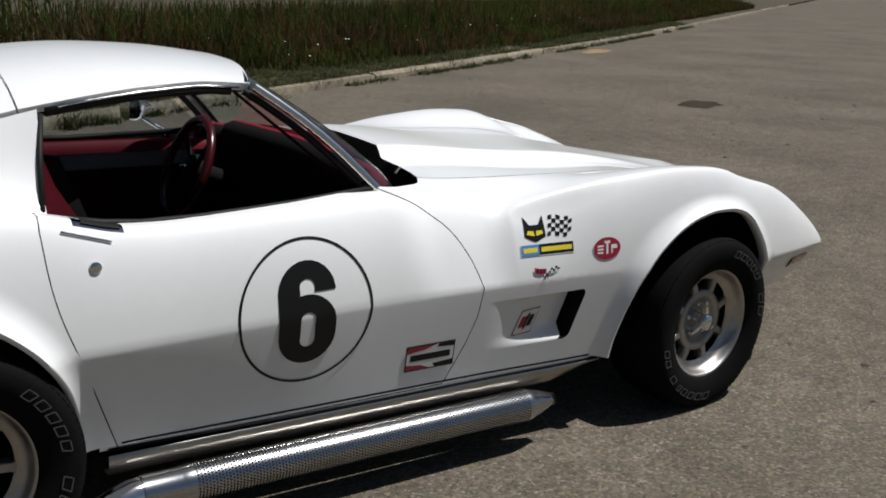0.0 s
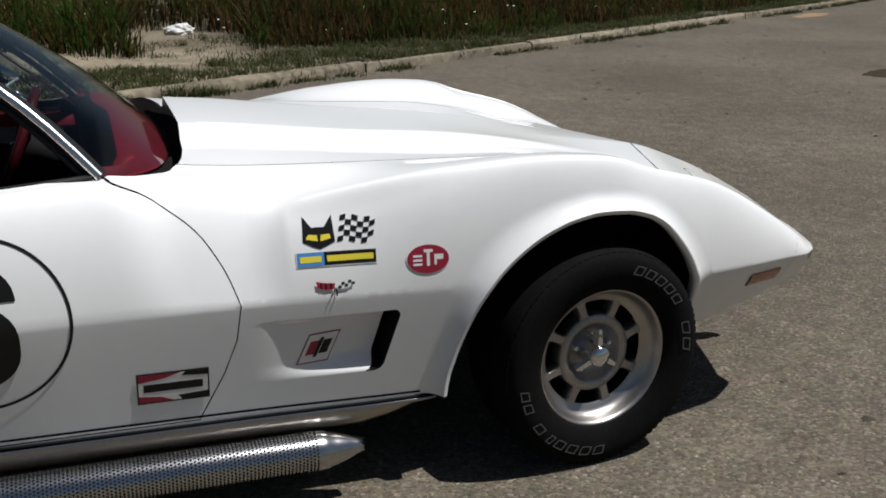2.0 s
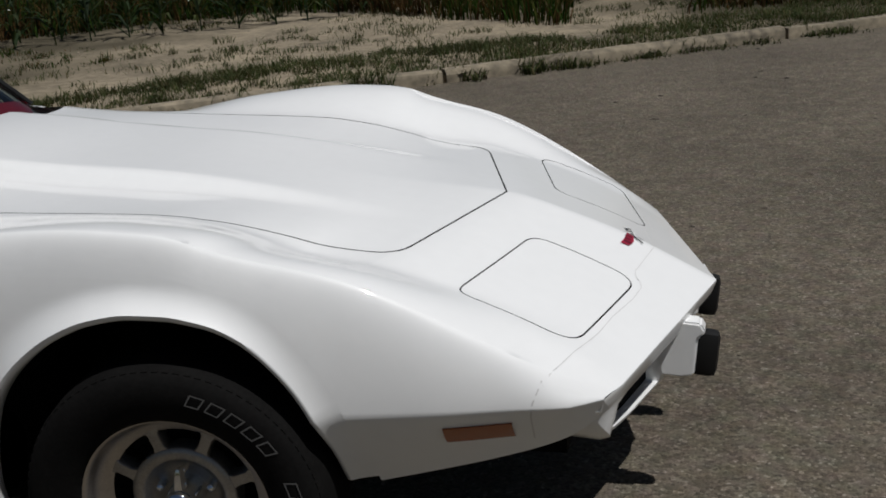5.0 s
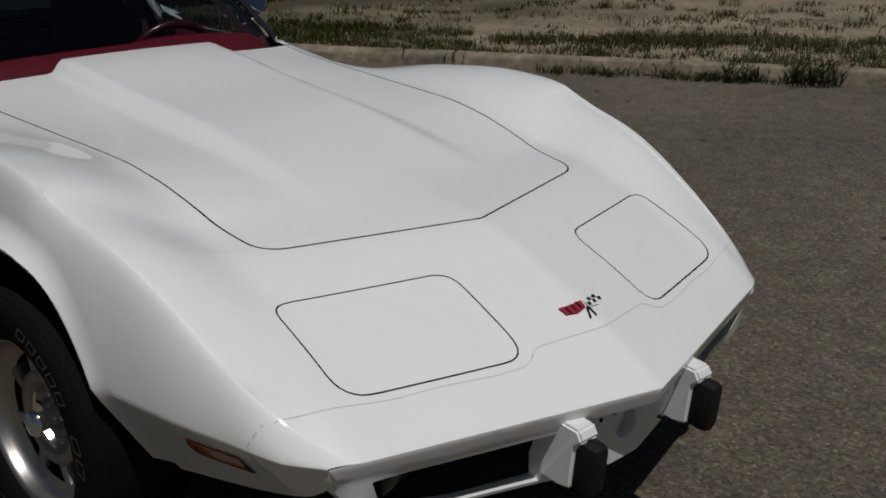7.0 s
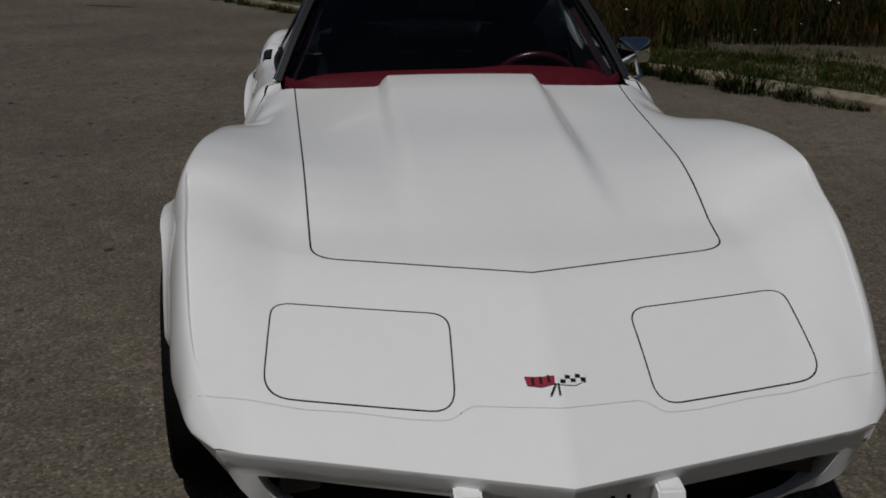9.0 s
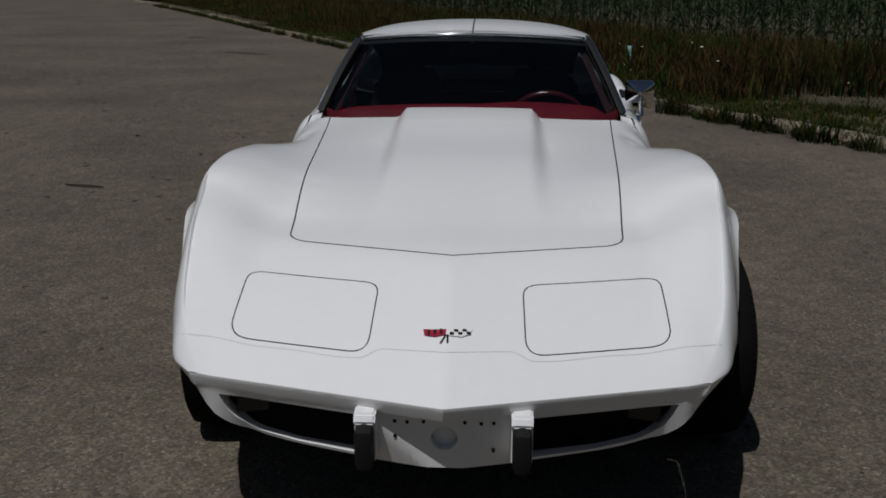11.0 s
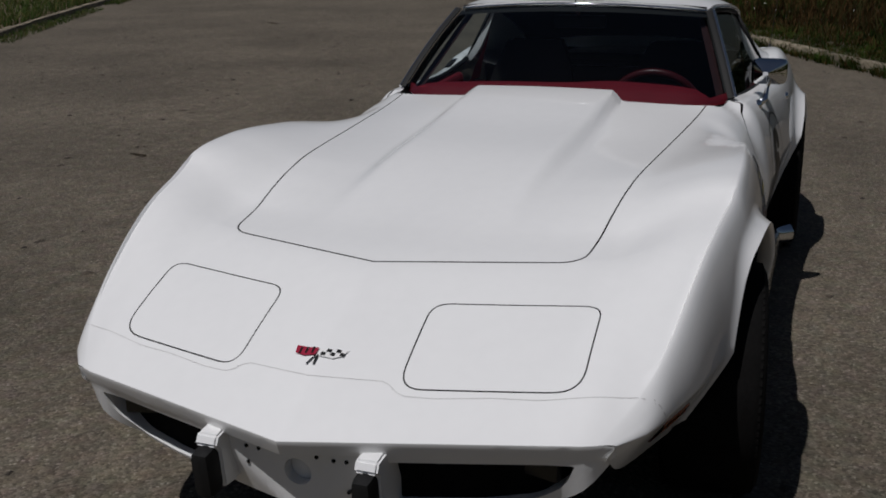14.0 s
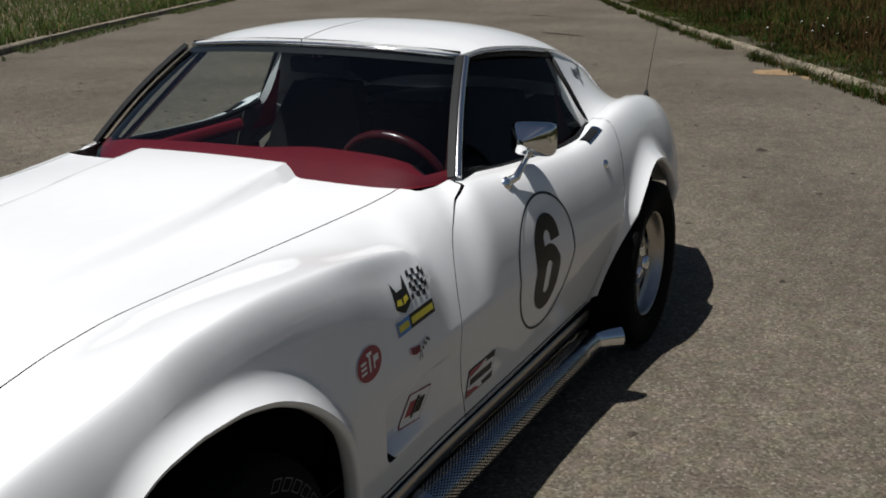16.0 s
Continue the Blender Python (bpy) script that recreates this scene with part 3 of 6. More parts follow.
taken, gone = set(), set()
CABIN = [(-1.045, -0.1), (-1.045, 0.28), (-1.052, 0.42), (-1.064, 0.52), (-1.080, 0.585), (-1.105, 0.634), (-1.17, 0.661), (-1.28, 0.670), (-1.7, 0.695), (-2.08, 0.73), (-2.25, 0.735), (-2.25, -0.1)]
gone.update(cut(body, [f for f in body.faces if -2.32 < f.calc_center_median().x < -0.95 and f.calc_center_median().z > 0.8], CABIN, (0, 1)))
HOOD = round_poly([(0.566, -0.1), (0.562, 0.0), (0.412, 0.486), (-1.12, 0.597), (-1.12, -0.1)], [0, 0, 0.06, 0, 0])
hood_f, hood_r = split(HOOD, (0, 1), 0.0045, lambda m: -1.15 < m.x < 0.62 and m.y < 0.64 and m.z > 0.65)
part("hood", lift(body, hood_f, both=True), M_PAINT, car, "white bonnet with a raised middle")
part("hood_gap", sunk(hood_r, 0.008, "z"), M_GAP, car)
taken.update(hood_f, hood_r)
LID = round_poly([(0.655, 0.190), (0.550, 0.568), (0.798, 0.574), (0.898, 0.196)], [0.045, 0.05, 0.055, 0.055])
lid_f, lid_r = split(LID, (0, 1), 0.0034, lambda m: 0.5 < m.x < 0.95 and 0.15 < m.y < 0.64 and m.z > 0.5)
for s in (False, True):
    part("headlamp_lid", lift(body, lid_f, s), M_PAINT, car, "closed white pop-up headlamp lid")
    part("lid_gap", sunk(lid_r, 0.007, "z", False, s), M_GAP, car)
taken.update(lid_f, lid_r)
DOOR = round_poly([(-1.5, 0.96), (-1.272, 0.886), (-1.17, 0.842), (-1.058, 0.757), (-1.0, 0.66), (-0.971, 0.575), (-0.984, 0.48), (-1.018, 0.39), (-1.085, 0.262), (-2.098, 0.262), (-2.26, 0.72), (-2.27, 0.88), (-2.26, 1.0)], [0, 0, 0.03, 0.05, 0.04, 0, 0, 0, 0, 0, 0.1, 0, 0])
door_f, door_r = split(DOOR, (0, 2), 0.0032, lambda m: -2.35 < m.x < -0.9 and m.y > 0.66 and m.z < 0.96)
for s in (False, True):
    part("door", lift(body, door_f, s), M_PAINT, car, "white door with a racing number disc")
    part("door_gap", sunk(door_r, 0.008, "y", False, s), M_GAP, car)
taken.update(door_f, door_r)
# the hollow of the fender vent
VENT_Z = (0.350, 0.524)


def vent_front(z):
    """Where the vent's hollow ends forward, with rounded corners."""
    x, r = -0.606 + 0.045 * (z - 0.365) / 0.155, 0.022
    e = max(VENT_Z[0] + r - z, z - (VENT_Z[1] - r), 0.0)
    return x - r * (1 - math.sqrt(max(0.0, 1 - (min(e, r) / r) ** 2)))


VZ = [VENT_Z[0] + (VENT_Z[1] - VENT_Z[0]) * (1 - math.cos(math.pi * k / 32)) / 2 for k in range(33)]
VENT = [(-0.955, VENT_Z[0])] + [(vent_front(z), z) for z in VZ] + [(-0.955, VENT_Z[1])]
gone.update(cut(body, [f for f in body.faces if f not in taken and -1.0 < f.calc_center_median().x < -0.5 and f.calc_center_median().y > 0.6 and 0.3 < f.calc_center_median().z < 0.6], VENT, (0, 2)))


def in_vent(x, z, side, off=0.0):
    """A place on the floor of the vent's hollow, which deepens forward."""
    up = ss((z - VENT_Z[0]) / 0.05) * ss((VENT_Z[1] - z) / 0.016)
    d = 0.052 * ss((x + 0.955) / 0.37) ** 1.1 * up
    p = on_side(x, z, side, 0.0)
    p.y -= side * (d - off)
    return p


# wheel arches go right through
for line, _, width in ARCHES:
    n_ = len(line) - 1
    edge = [p + q * width(k / n_) for k, (p, q) in enumerate(line)]
    poly = [(edge[0].x, 0.0)] + [tuple(p) for p in edge] + [(edge[-1].x, 0.0)]
    mid = (edge[0].x + edge[-1].x) / 2
    gone.update(cut(body, [f for f in body.faces if f not in taken and f not in gone and f.calc_center_median().y > 0.70 and abs(f.calc_center_median().x - mid) < 0.62 and f.calc_center_median().z < 0.86], poly, (0, 2)))
rest = [f for f in body.faces if f not in taken and f not in gone]
shell = lift(body, rest, both=True)
tail = body_section(STATIONS[-1])
ring = [(x, y, z) for x, y, z in tail] + [(x, -y, z) for x, y, z in tail[:0:-1]]
shell.faces.new([shell.verts.new(p) for p in ring])
part("body", shell, M_PAINT, car, "glossy white fibreglass bodywork with flared arches")
body.free()

# dark liners, floor pan and bulkheads close the body; unseen plates stop leaking sun
for line, amp, width in ARCHES:
    n_ = len(line) - 1
    for s in (1, -1):
        rows = []
        for k, (p, q) in enumerate(line):
            w = width(k / n_)
            grow = amp * (0.22 + 0.78 * ss((k / n_ - 0.16) / 0.36)) if p.x > -1 else amp * (0.25 + 0.75 * ss((k / n_ - 0.06) / 0.32))
            row = []
            for t in (0.0, 0.05, 0.12, 0.18, 0.25, 0.31, 0.38, 0.5, 0.6, 0.7, 0.8, 0.88, 0.95, 1.0):
                e = p + q * w * (1 - t)
                zz = e.y
                while zz < 0.5 and not SKIN.ray_cast(Vector((e.x, s * 2, zz)), Vector((0, -s, 0)))[0]:
                    zz += 0.01
                c = on_side(e.x, zz, s, 0.0)
                c.z = e.y
                c.y += s * grow * t ** 2.6
                row.append(c)
            last = row[-1]
            for inn, back in ((0.007, 0.002), (0.012, 0.006), (0.0135, 0.012), (0.0135, 0.034), (0.0, 0.05)):
                row.append(Vector((p.x - q.x * inn, last.y - s * back, p.y - q.y * inn)))
            rows.append(row)
        bm = grid_bm(rows)
        bmesh.ops.recalc_face_normals(bm, faces=bm.faces[:])
        if sum(f.normal.y for f in bm.faces) * s < 0:
            bmesh.ops.reverse_faces(bm, faces=bm.faces[:])
        part("arch_flare", bm, M_PAINT, car, "white flared wheel arch lip", sharp=60)
        bm = bmesh.new()
        vs = grid(bm, [[(p.x + q.x * 0.014, s * (y if y < 0.7 else y - 0.10 * ss((0.52 - p.y) / 0.16)), p.y + q.y * 0.014) for p, q in line] for y in (0.42, 0.6, 0.80)])
        bm.faces.new(vs[0])
        part("wheel_well", bm, M_WELL, car, "black wheel well")
bm = box_bm((-0.2, 0, 0.27), (1.9, 0.84, 0.06))
box(bm, (-1.28, 0, 0.225), (1.6, 1.5, 0.04))
box(bm, (-2.9, 0, 0.30), (1.1, 0.84, 0.06))
box(bm, (0.58, 0, 0.37), (0.5, 0.95, 0.04))
# unseen plates inside nose and bonnet, added to block sun through the gaps
box(bm, (0.67, 0, 0.505), (0.46, 1.10, 0.02))
box(bm, (-0.2, 0, 0.60), (1.7, 1.1, 0.02))
part("floor_pan", bm, M_WELL, car, smooth=False)

# ---- nose ----
def lip_x(y):
    return 1.074 - 0.295 * abs(y) - corner(y)


Z_UNDER = pchip([0, 0.165, 0.2, 0.4, 0.53, 0.6, 0.645, 0.665], [0.314, 0.314, 0.316, 0.325, 0.348, 0.392, 0.446, 0.480])
rows = []
ys = [-0.660, -0.652, -0.64, -0.62] + [-0.60 + 0.02 * k for k in range(61)] + [0.62, 0.64, 0.652, 0.660]
for y in ys:
    a = abs(y)
    xl, zt, zb = lip_x(y), 0.507 - 0.006 * ss((a - 0.626) / 0.036), Z_UNDER(a)
    flat = 1 - ss((a - 0.160) / 0.012)
    zt2 = max(zt - 0.037, zb + 0.001)
    row = [(xl, y, zt), (xl, y, max(zt - 0.003, zb + 0.004)), (xl - 0.003, y, max(zt - 0.012, zb + 0.003)), (xl - 0.008, y, max(zt - 0.025, zb + 0.002)), (xl - 0.013, y, zt2)]
    for t in (0.06, 0.2, 0.35, 0.5, 0.65, 0.8, 0.92, 1.0):
        z = zt2 + (zb - zt2) * t
        xo = xl - 0.014 - (0.060 - 0.045 * ss((a - 0.50) / 0.11)) * t
        xp = min(0.998 - 0.012 * t, xo)
        row.append((xo + (xp - xo) * flat, y, z))
    row.append((row[-1][0] - 0.02, y, zb - 0.006))
    row.append((row[-1][0] - 0.10, y, zb + 0.004))
    rows.append(row)
nose = grid_bm(rows)
holes = []
for s in (1, -1):
    poly = round_poly([(s * 0.208, 0.452), (s * 0.582, 0.452), (s * 0.560, 0.395), (s * 0.50, 0.347), (s * 0.38, 0.331), (s * 0.208, 0.325)], [0.004, 0.006, 0.03, 0.03, 0, 0.004])
    holes += cut(nose, [f for f in nose.faces if f.calc_center_median().y * s > 0], poly, (1, 2))
plate_hole = [(0.0325 * math.cos(2 * math.pi * k / 24), 0.395 + 0.0325 * math.sin(2 * math.pi * k / 24)) for k in range(24)]
holes += cut(nose, [f for f in nose.faces if abs(f.calc_center_median().y) < 0.08], plate_hole, (1, 2))
rim_e = [e for e in {e for f in holes for e in f.edges} if sum(f in holes for f in e.link_faces) == 1]
bmesh.ops.delete(nose, geom=holes, context="FACES_ONLY")
ext = bmesh.ops.extrude_edge_only(nose, edges=[e for e in rim_e if e.is_valid])
for v in [g_ for g_ in ext["geom"] if isinstance(g_, bmesh.types.BMVert)]:
    v.co.x -= 0.05
bmesh.ops.recalc_face_normals(nose, faces=nose.faces[:])
part("front_bumper", nose, M_PAINT, car, "body-coloured front bumper with two grille openings", sharp=30)
for s in (1, -1):
    # a dark sheet stands in for the shade deep in each opening
    bm = grid_bm([[(lip_x(y) - 0.10, s * y, z) for z in (0.33 + 0.95 * max(0, y - 0.5), 0.475)] for y in (0.19, 0.3, 0.4, 0.5, 0.55, 0.60)])
    part("grille_back", bm, M_WELL, car, "dark sheet behind the grille opening, for its shade", smooth=False)
    # amber lens coloured near-black for the shade inside the opening
    bm = bmesh.new()
    box(bm, (0.838, s * 0.50, 0.412), (0.02, 0.09, 0.045), Matrix.Rotation(-s * 0.287, 4, "Z"), 0.008)
    part("turn_lamp", bm, M_LAMP, car, "amber turn lamp in the grille, coloured near-black for shade")
    # bumper guard: white cap, black rubber face
    guard = tagged(new("bumper_guard"), "white bumper guard with a black rubber face")
    guard.parent = car
    prof = [(0.0, 0.482), (0.046, 0.477), (0.058, 0.455), (0.040, 0.440), (0.030, 0.345), (0.0, 0.340), (-0.05, 0.345), (-0.05, 0.47)]
    bm = grid_bm([[(0.995 + px, s * 0.188 + w, pz) for px, pz in prof] for w in (-0.026, 0.026)], True)
    for v_ in (bm.verts[:8], bm.verts[8:]):
        bm.faces.new(v_)
    bmesh.ops.recalc_face_normals(bm, faces=bm.faces[:])
    bmesh.ops.bevel(bm, geom=bm.edges[:], offset=0.005, segments=2, affect="EDGES")
    part("guard_body", bm, M_PAINT, guard)
    bm = bmesh.new()
    box(bm, (1.050, s * 0.188, 0.396), (0.062, 0.046, 0.114), Matrix.Rotation(radians(6), 4, "Y"), 0.019)
    part("guard_rubber", bm, M_RUBBER, guard, "black rubber strip")
bm = lathe(bmesh.new(), [(0.0, -0.022), (0.022, -0.022), (0.0335, -0.030)], 28, "x", (0.990, 0.0, 0.395))
part("plate_hole_cover", bm, M_PAINT, car, "round recess behind the plate")
for y, z in ((-0.12, 0.44), (-0.09, 0.438), (-0.05, 0.44), (0.05, 0.44), (0.09, 0.438), (0.12, 0.44), (-0.12, 0.40), (0.12, 0.365)):
    bm = bmesh.new()
    lathe(bm, [(0.0, 0.003), (0.0045, 0.003), (0.0045, -0.01)], 10, "x", (0.9975 - 0.077 * (0.470 - z), y, z))
    part("plate_bolt_hole", bm, M_GAP, car)


def ribbon(pts, w, lay):
    """A thin flat strip along points, laid on the body by lay(a, b)."""
    rows = []
    P = [Vector(p) for p in pts]
    for i, p in enumerate(P):
        d = (P[min(i + 1, len(P) - 1)] - P[max(i - 1, 0)]).normalized()
        n_ = Vector((-d.y, d.x)) * w / 2
        rows.append([lay(*(p + n_)), lay(*(p - n_))])
    return grid_bm(rows)


def dense(pts, step=0.015):
    out = [Vector(pts[0])]
    for a, b in zip(pts, pts[1:]):
        a, b = Vector(a), Vector(b)
        n_ = max(1, int((b - a).length / step))
        out += [a + (b - a) * k / n_ for k in range(1, n_ + 1)]
    return out


edge = [(0.5595, 0.0)] + [p for p in inset_poly(HOOD, 0.0022) if p[1] > 0.01 and p[0] > 0.3]
for s in (1, -1):
    part("hood_gap", ribbon(dense([(p[0], s * p[1]) for p in edge], 0.02), 0.0040, lambda a, b: on_top(a, b, 0.0005)), M_GAP, car)
    seam = round_poly([(0.924, 0.0), (0.889, 0.160), (0.892, 0.180), (0.910, 0.205), (0.894, 0.281), (0.859, 0.395), (0.838, 0.484), (0.797, 0.621), (0.768, 0.700), (0.757, 0.722)], [0, 0, 0.010, 0.022, 0, 0, 0, 0, 0, 0])
    line = dense([(a, s * b) for a, b in seam])
    part("bumper_seam", ribbon(line, 0.0016, lambda a, b: on_top(a, b, 0.0008)), M_SEAM, car)
    part("bumper_seam", ribbon(dense([(0.755, 0.565), (0.748, 0.548), (0.738, 0.525), (0.732, 0.49), (0.728, 0.42)]), 0.003, lambda a, b, s=s: on_side(a, b, s, 0.0008)), M_SEAM, car)
    bm = bmesh.new()
    rows = []
    for k in range(9):
        x = 0.565 + 0.13 * k / 8
        rows.append([on_side(x, z, s, o) for z, o in ((0.434, -0.004), (0.436, 0.005), (0.456, 0.008), (0.478, 0.005), (0.480, -0.004))])
    grid(bm, rows)
    bmesh.ops.recalc_face_normals(bm, faces=bm.faces[:])
    part("side_marker_lamp", bm, M_AMBER, car, "amber side marker lamp")

# ---- wheels ----
def make_wheel():
    root = new("wheel")
    bm = bmesh.new()
    R = 0.322
    prof = [(0.196, -0.10), (0.214, -0.116), (0.262, -0.128), (0.292, -0.126), (0.311, -0.115), (0.318, -0.098), (R, -0.06), (R, 0.06), (0.318, 0.098), (0.311, 0.115), (0.292, 0.126), (0.262, 0.128), (0.214, 0.116), (0.196, 0.10), (0.19, 0.0)]
    lathe(bm, prof + [prof[0]], 72)
    tyre = part("tyre", bm, M_TYRE, root, "black tyre with raised white lettering bars")
    # tread grooves as ribs round the rim
    bm = bmesh.new()
    for k in range(90):
        w = 2 * math.pi * k / 90
        for a in (-0.100, 0.100):
            m = Matrix.Rotation(-w, 4, "Y") @ Matrix.Translation((0.3075, a, 0))
            box(bm, (0, 0, 0), (0.012, 0.03, 0.013), m)
    tagged(part("tread_block", bm, M_TYRE, tyre, smooth=False), kind="stuff")
    # raised letters on the sidewall, as plain outlined bars
    def letters(start, end, count, narrow=()):
        """Slanted letter outlines, clockwise from one clock angle to another."""
        b2 = bmesh.new()
        step = (start - end) / count
        for k in range(count):
            w_ = step * (0.40 if k in narrow else 0.72)
            a = math.pi - (start - step * k)
            lean = 0.03
            for (r0, r1, t0, t1) in ((0.256, 0.2585, 0, w_), (0.2795, 0.282, 0, w_), (0.256, 0.282, 0, 0.011), (0.256, 0.282, w_ - 0.011, w_)):
                q = []
                for rr, tt in ((r0, t0), (r1, t0), (r1, t1), (r0, t1)):
                    u_ = a + tt + lean * (rr - 0.256) / 0.026
                    q.append((rr * math.cos(u_), 0.1295, rr * math.sin(u_)))
                b2.faces.new([b2.verts.new(p) for p in q])
        return b2
    for start, end, count, narrow in ((75, 30, 5, ()), (18, -4, 2, ()), (-89, -148, 6, (4,)), (-155, -172, 2, ())):
        part("letter_bar", letters(radians(start), radians(end), count, narrow), M_LETTER, tyre, "outlined white letter bars", smooth=False)
    # rim: outer lip and dish
    rim = new("rim")
    rim.parent = root
    bm = bmesh.new()
    lathe(bm, [(0.195, -0.09), (0.203, 0.07), (0.214, 0.092), (0.216, 0.100), (0.211, 0.106), (0.203, 0.104), (0.198, 0.094), (0.194, 0.080), (0.187, 0.067), (0.177, 0.060), (0.167, 0.056), (0.161, 0.052)], 72)
    part("rim_lip", bm, M_ALU, rim, "polished aluminium rim lip")
    # a dark barrel behind the slots, black for the shade within the wheel
    bm = bmesh.new()
    lathe(bm, [(0.185, -0.08), (0.185, 0.035), (0.166, 0.045), (0.166, 0.0), (0.0, -0.01)], 48)
    part("brake_drum", bm, M_WELL, rim)
    bm = bmesh.new()
    lathe(bm, [(0.118, 0.012), (0.118, 0.050), (0.114, 0.055), (0.094, 0.057), (0.088, 0.050), (0.076, 0.030), (0.06, 0.022), (0.0, 0.02)], 56)
    part("rim_centre", bm, M_RIM, rim, "cast aluminium wheel centre")
    for k in range(8):
        a0 = 2 * math.pi * (k + 0.5) / 8 + 0.07
        bm = bmesh.new()
        h = 0.085
        rows = []
        for r, y in ((0.113, 0.052), (0.126, 0.054), (0.155, 0.053), (0.170, 0.052)):
            hh = h * 1.25 * 0.128 / r + (0.06 if r > 0.16 or r < 0.12 else 0)
            rows.append([(r * math.cos(a0 + t), y - dy, r * math.sin(a0 + t)) for t, dy in ((-hh, 0.035), (-hh, 0.004), (-hh * 0.8, 0), (hh * 0.8, 0), (hh, 0.004), (hh, 0.035))])
        grid(bm, rows)
        bmesh.ops.recalc_face_normals(bm, faces=bm.faces[:])
        part("spoke", bm, M_RIM, rim)
    for k in range(5):
        a0 = 2 * math.pi * k / 5 + 1.57
        bm = bmesh.new()
        lathe(bm, [(0.0, 0.052), (0.006, 0.051), (0.010, 0.045), (0.010, 0.02)], 12, "y", (0.060 * math.cos(a0), 0, 0.060 * math.sin(a0)))
        part("lug_nut", bm, M_CHROME, rim, "chrome lug nut")
    sp = new("spinner")
    sp.parent = root
    bm = bmesh.new()
    lathe(bm, [(0.0, 0.098), (0.026, 0.096), (0.031, 0.090), (0.034, 0.078), (0.037, 0.06), (0.038, 0.02)], 32)
    part("spinner_cap", bm, M_CHROME, sp, "chrome hub cap")
    for k in range(3):
        a0 = 2 * math.pi * k / 3 + 1.62
        bm = bmesh.new()
        u, v = Vector((math.cos(a0), 0, math.sin(a0))), Vector((-math.sin(a0), 0, math.cos(a0)))
        rows = []
        for r, hw, y in ((0.028, 0.014, 0.082), (0.05, 0.012, 0.080), (0.07, 0.009, 0.077), (0.078, 0.006, 0.074)):
            rows.append([u * r + v * t + Vector((0, yy, 0)) for t, yy in ((-hw, y - 0.014), (-hw * 0.6, y), (hw * 0.6, y), (hw, y - 0.014))])
        vs_ = grid(bm, rows)
        bm.faces.new(vs_[-1])
        bmesh.ops.recalc_face_normals(bm, faces=bm.faces[:])
        part("spinner_blade", bm, M_CHROME, sp, "chrome spinner blade")
    # the centre sits a little inside the lip
    for piece in list(rim.children) + list(sp.children):
        deep = 0.0 if piece.name.startswith("rim_lip") else 0.003
        piece.data.transform(Matrix.Translation((0, deep, 0)) @ Matrix.Diagonal((0.975, 1, 0.975, 1)))
    return root


wheel = make_wheel()
wheel.parent = car
wheel.matrix_basis = pose(0.008, 0.768, 0.320, 0, 0, 6)
for x, y, turn, roll in ((0.008, -0.768, 186, 0), (-2.522, 0.782, 0, 130), (-2.522, -0.782, 180, -25)):
    copy_thing(wheel, pose(x, y, 0.320, 0, 0, turn) @ pose(0, 0, 0, 0, roll, 0))

# ---- greenhouse ----
def ws_point(u, v):
    """The windscreen: u across from -1 to 1, v up from 0 to 1."""
    yb, yt = 0.655 * u, 0.515 * u
    b = Vector((-1.055 - 0.09 * u * u - 0.135 * abs(u) ** 8, yb, 0.855 + 0.022 * u * u))
    t = Vector((-1.525 - 0.092 * u * u, yt, 1.213 - 0.030 * u * u))
    p = b.lerp(t, v)
    p.x += 0.012 * math.sin(math.pi * v)
    p.z += 0.012 * math.sin(math.pi * v)
    return p


bm = grid_bm([[ws_point(-1 + 2 * i / 24, j / 10) for i in range(25)] for j in range(11)])
ws = part("windscreen", bm, M_GLASS, car, "raked tinted windscreen")
ws.visible_shadow = False
# roof panels: two lift-out halves and the rear hardtop
ZR = pchip([-1.50, -1.7, -1.95, -2.2, -2.5, -2.8, -3.0], [1.225, 1.251, 1.261, 1.244, 1.170, 1.005, 0.875])
YR = pchip([-1.50, -1.62, -1.9, -2.2, -2.6, -3.0], [0.52, 0.527, 0.562, 0.586, 0.575, 0.55])
DR = pchip([-1.50, -1.62, -2.2, -2.4, -2.6, -3.0], [0.036, 0.046, 0.092, 0.10, 0.095, 0.02])


def roof_point(x, u):
    xx = x - 0.022 - 0.095 * u * u * ss((x + 2.0) / 0.5)
    e = abs(u)
    return Vector((xx, YR(x) * u, ZR(x) - DR(x) * (0.55 * e**2 + 0.45 * e**5)))


def roof_patch(x0, x1, u0, u1, nx=14, nu=14):
    bm_ = grid_bm([[roof_point(x0 + (x1 - x0) * i / nx, u0 + (u1 - u0) * j / nu) for j in range(nu + 1)] for i in range(nx + 1)])
    bmesh.ops.recalc_face_normals(bm_, faces=bm_.faces[:])
    if sum(f.normal.z for f in bm_.faces) < 0:
        bmesh.ops.reverse_faces(bm_, faces=bm_.faces[:])
    return solid(bm_, 0.022)


part("roof_panel", roof_patch(-1.50, -2.235, 0.006, 1.0), M_PAINT, car, "white lift-out roof panel")
part("roof_panel", roof_patch(-1.50, -2.235, -1.0, -0.006), M_PAINT, car, "white lift-out roof panel")
part("hardtop", roof_patch(-2.24, -3.0, -1.0, 1.0, 18, 24), M_PAINT, car, "white fixed rear roof")
bm = grid_bm([[roof_point(-1.51 - 0.74 * i / 8, u) - Vector((0, 0, 0.008)) for u in (-0.03, 0.03)] for i in range(9)])
part("roof_seam_strip", bm, M_GAP, car)
bm = grid_bm([[roof_point(-1.52 - 1.3 * i / 16, u) - Vector((0, 0, 0.030)) for u in [-0.98 + 1.96 * j / 16 for j in range(17)]] for i in range(17)])
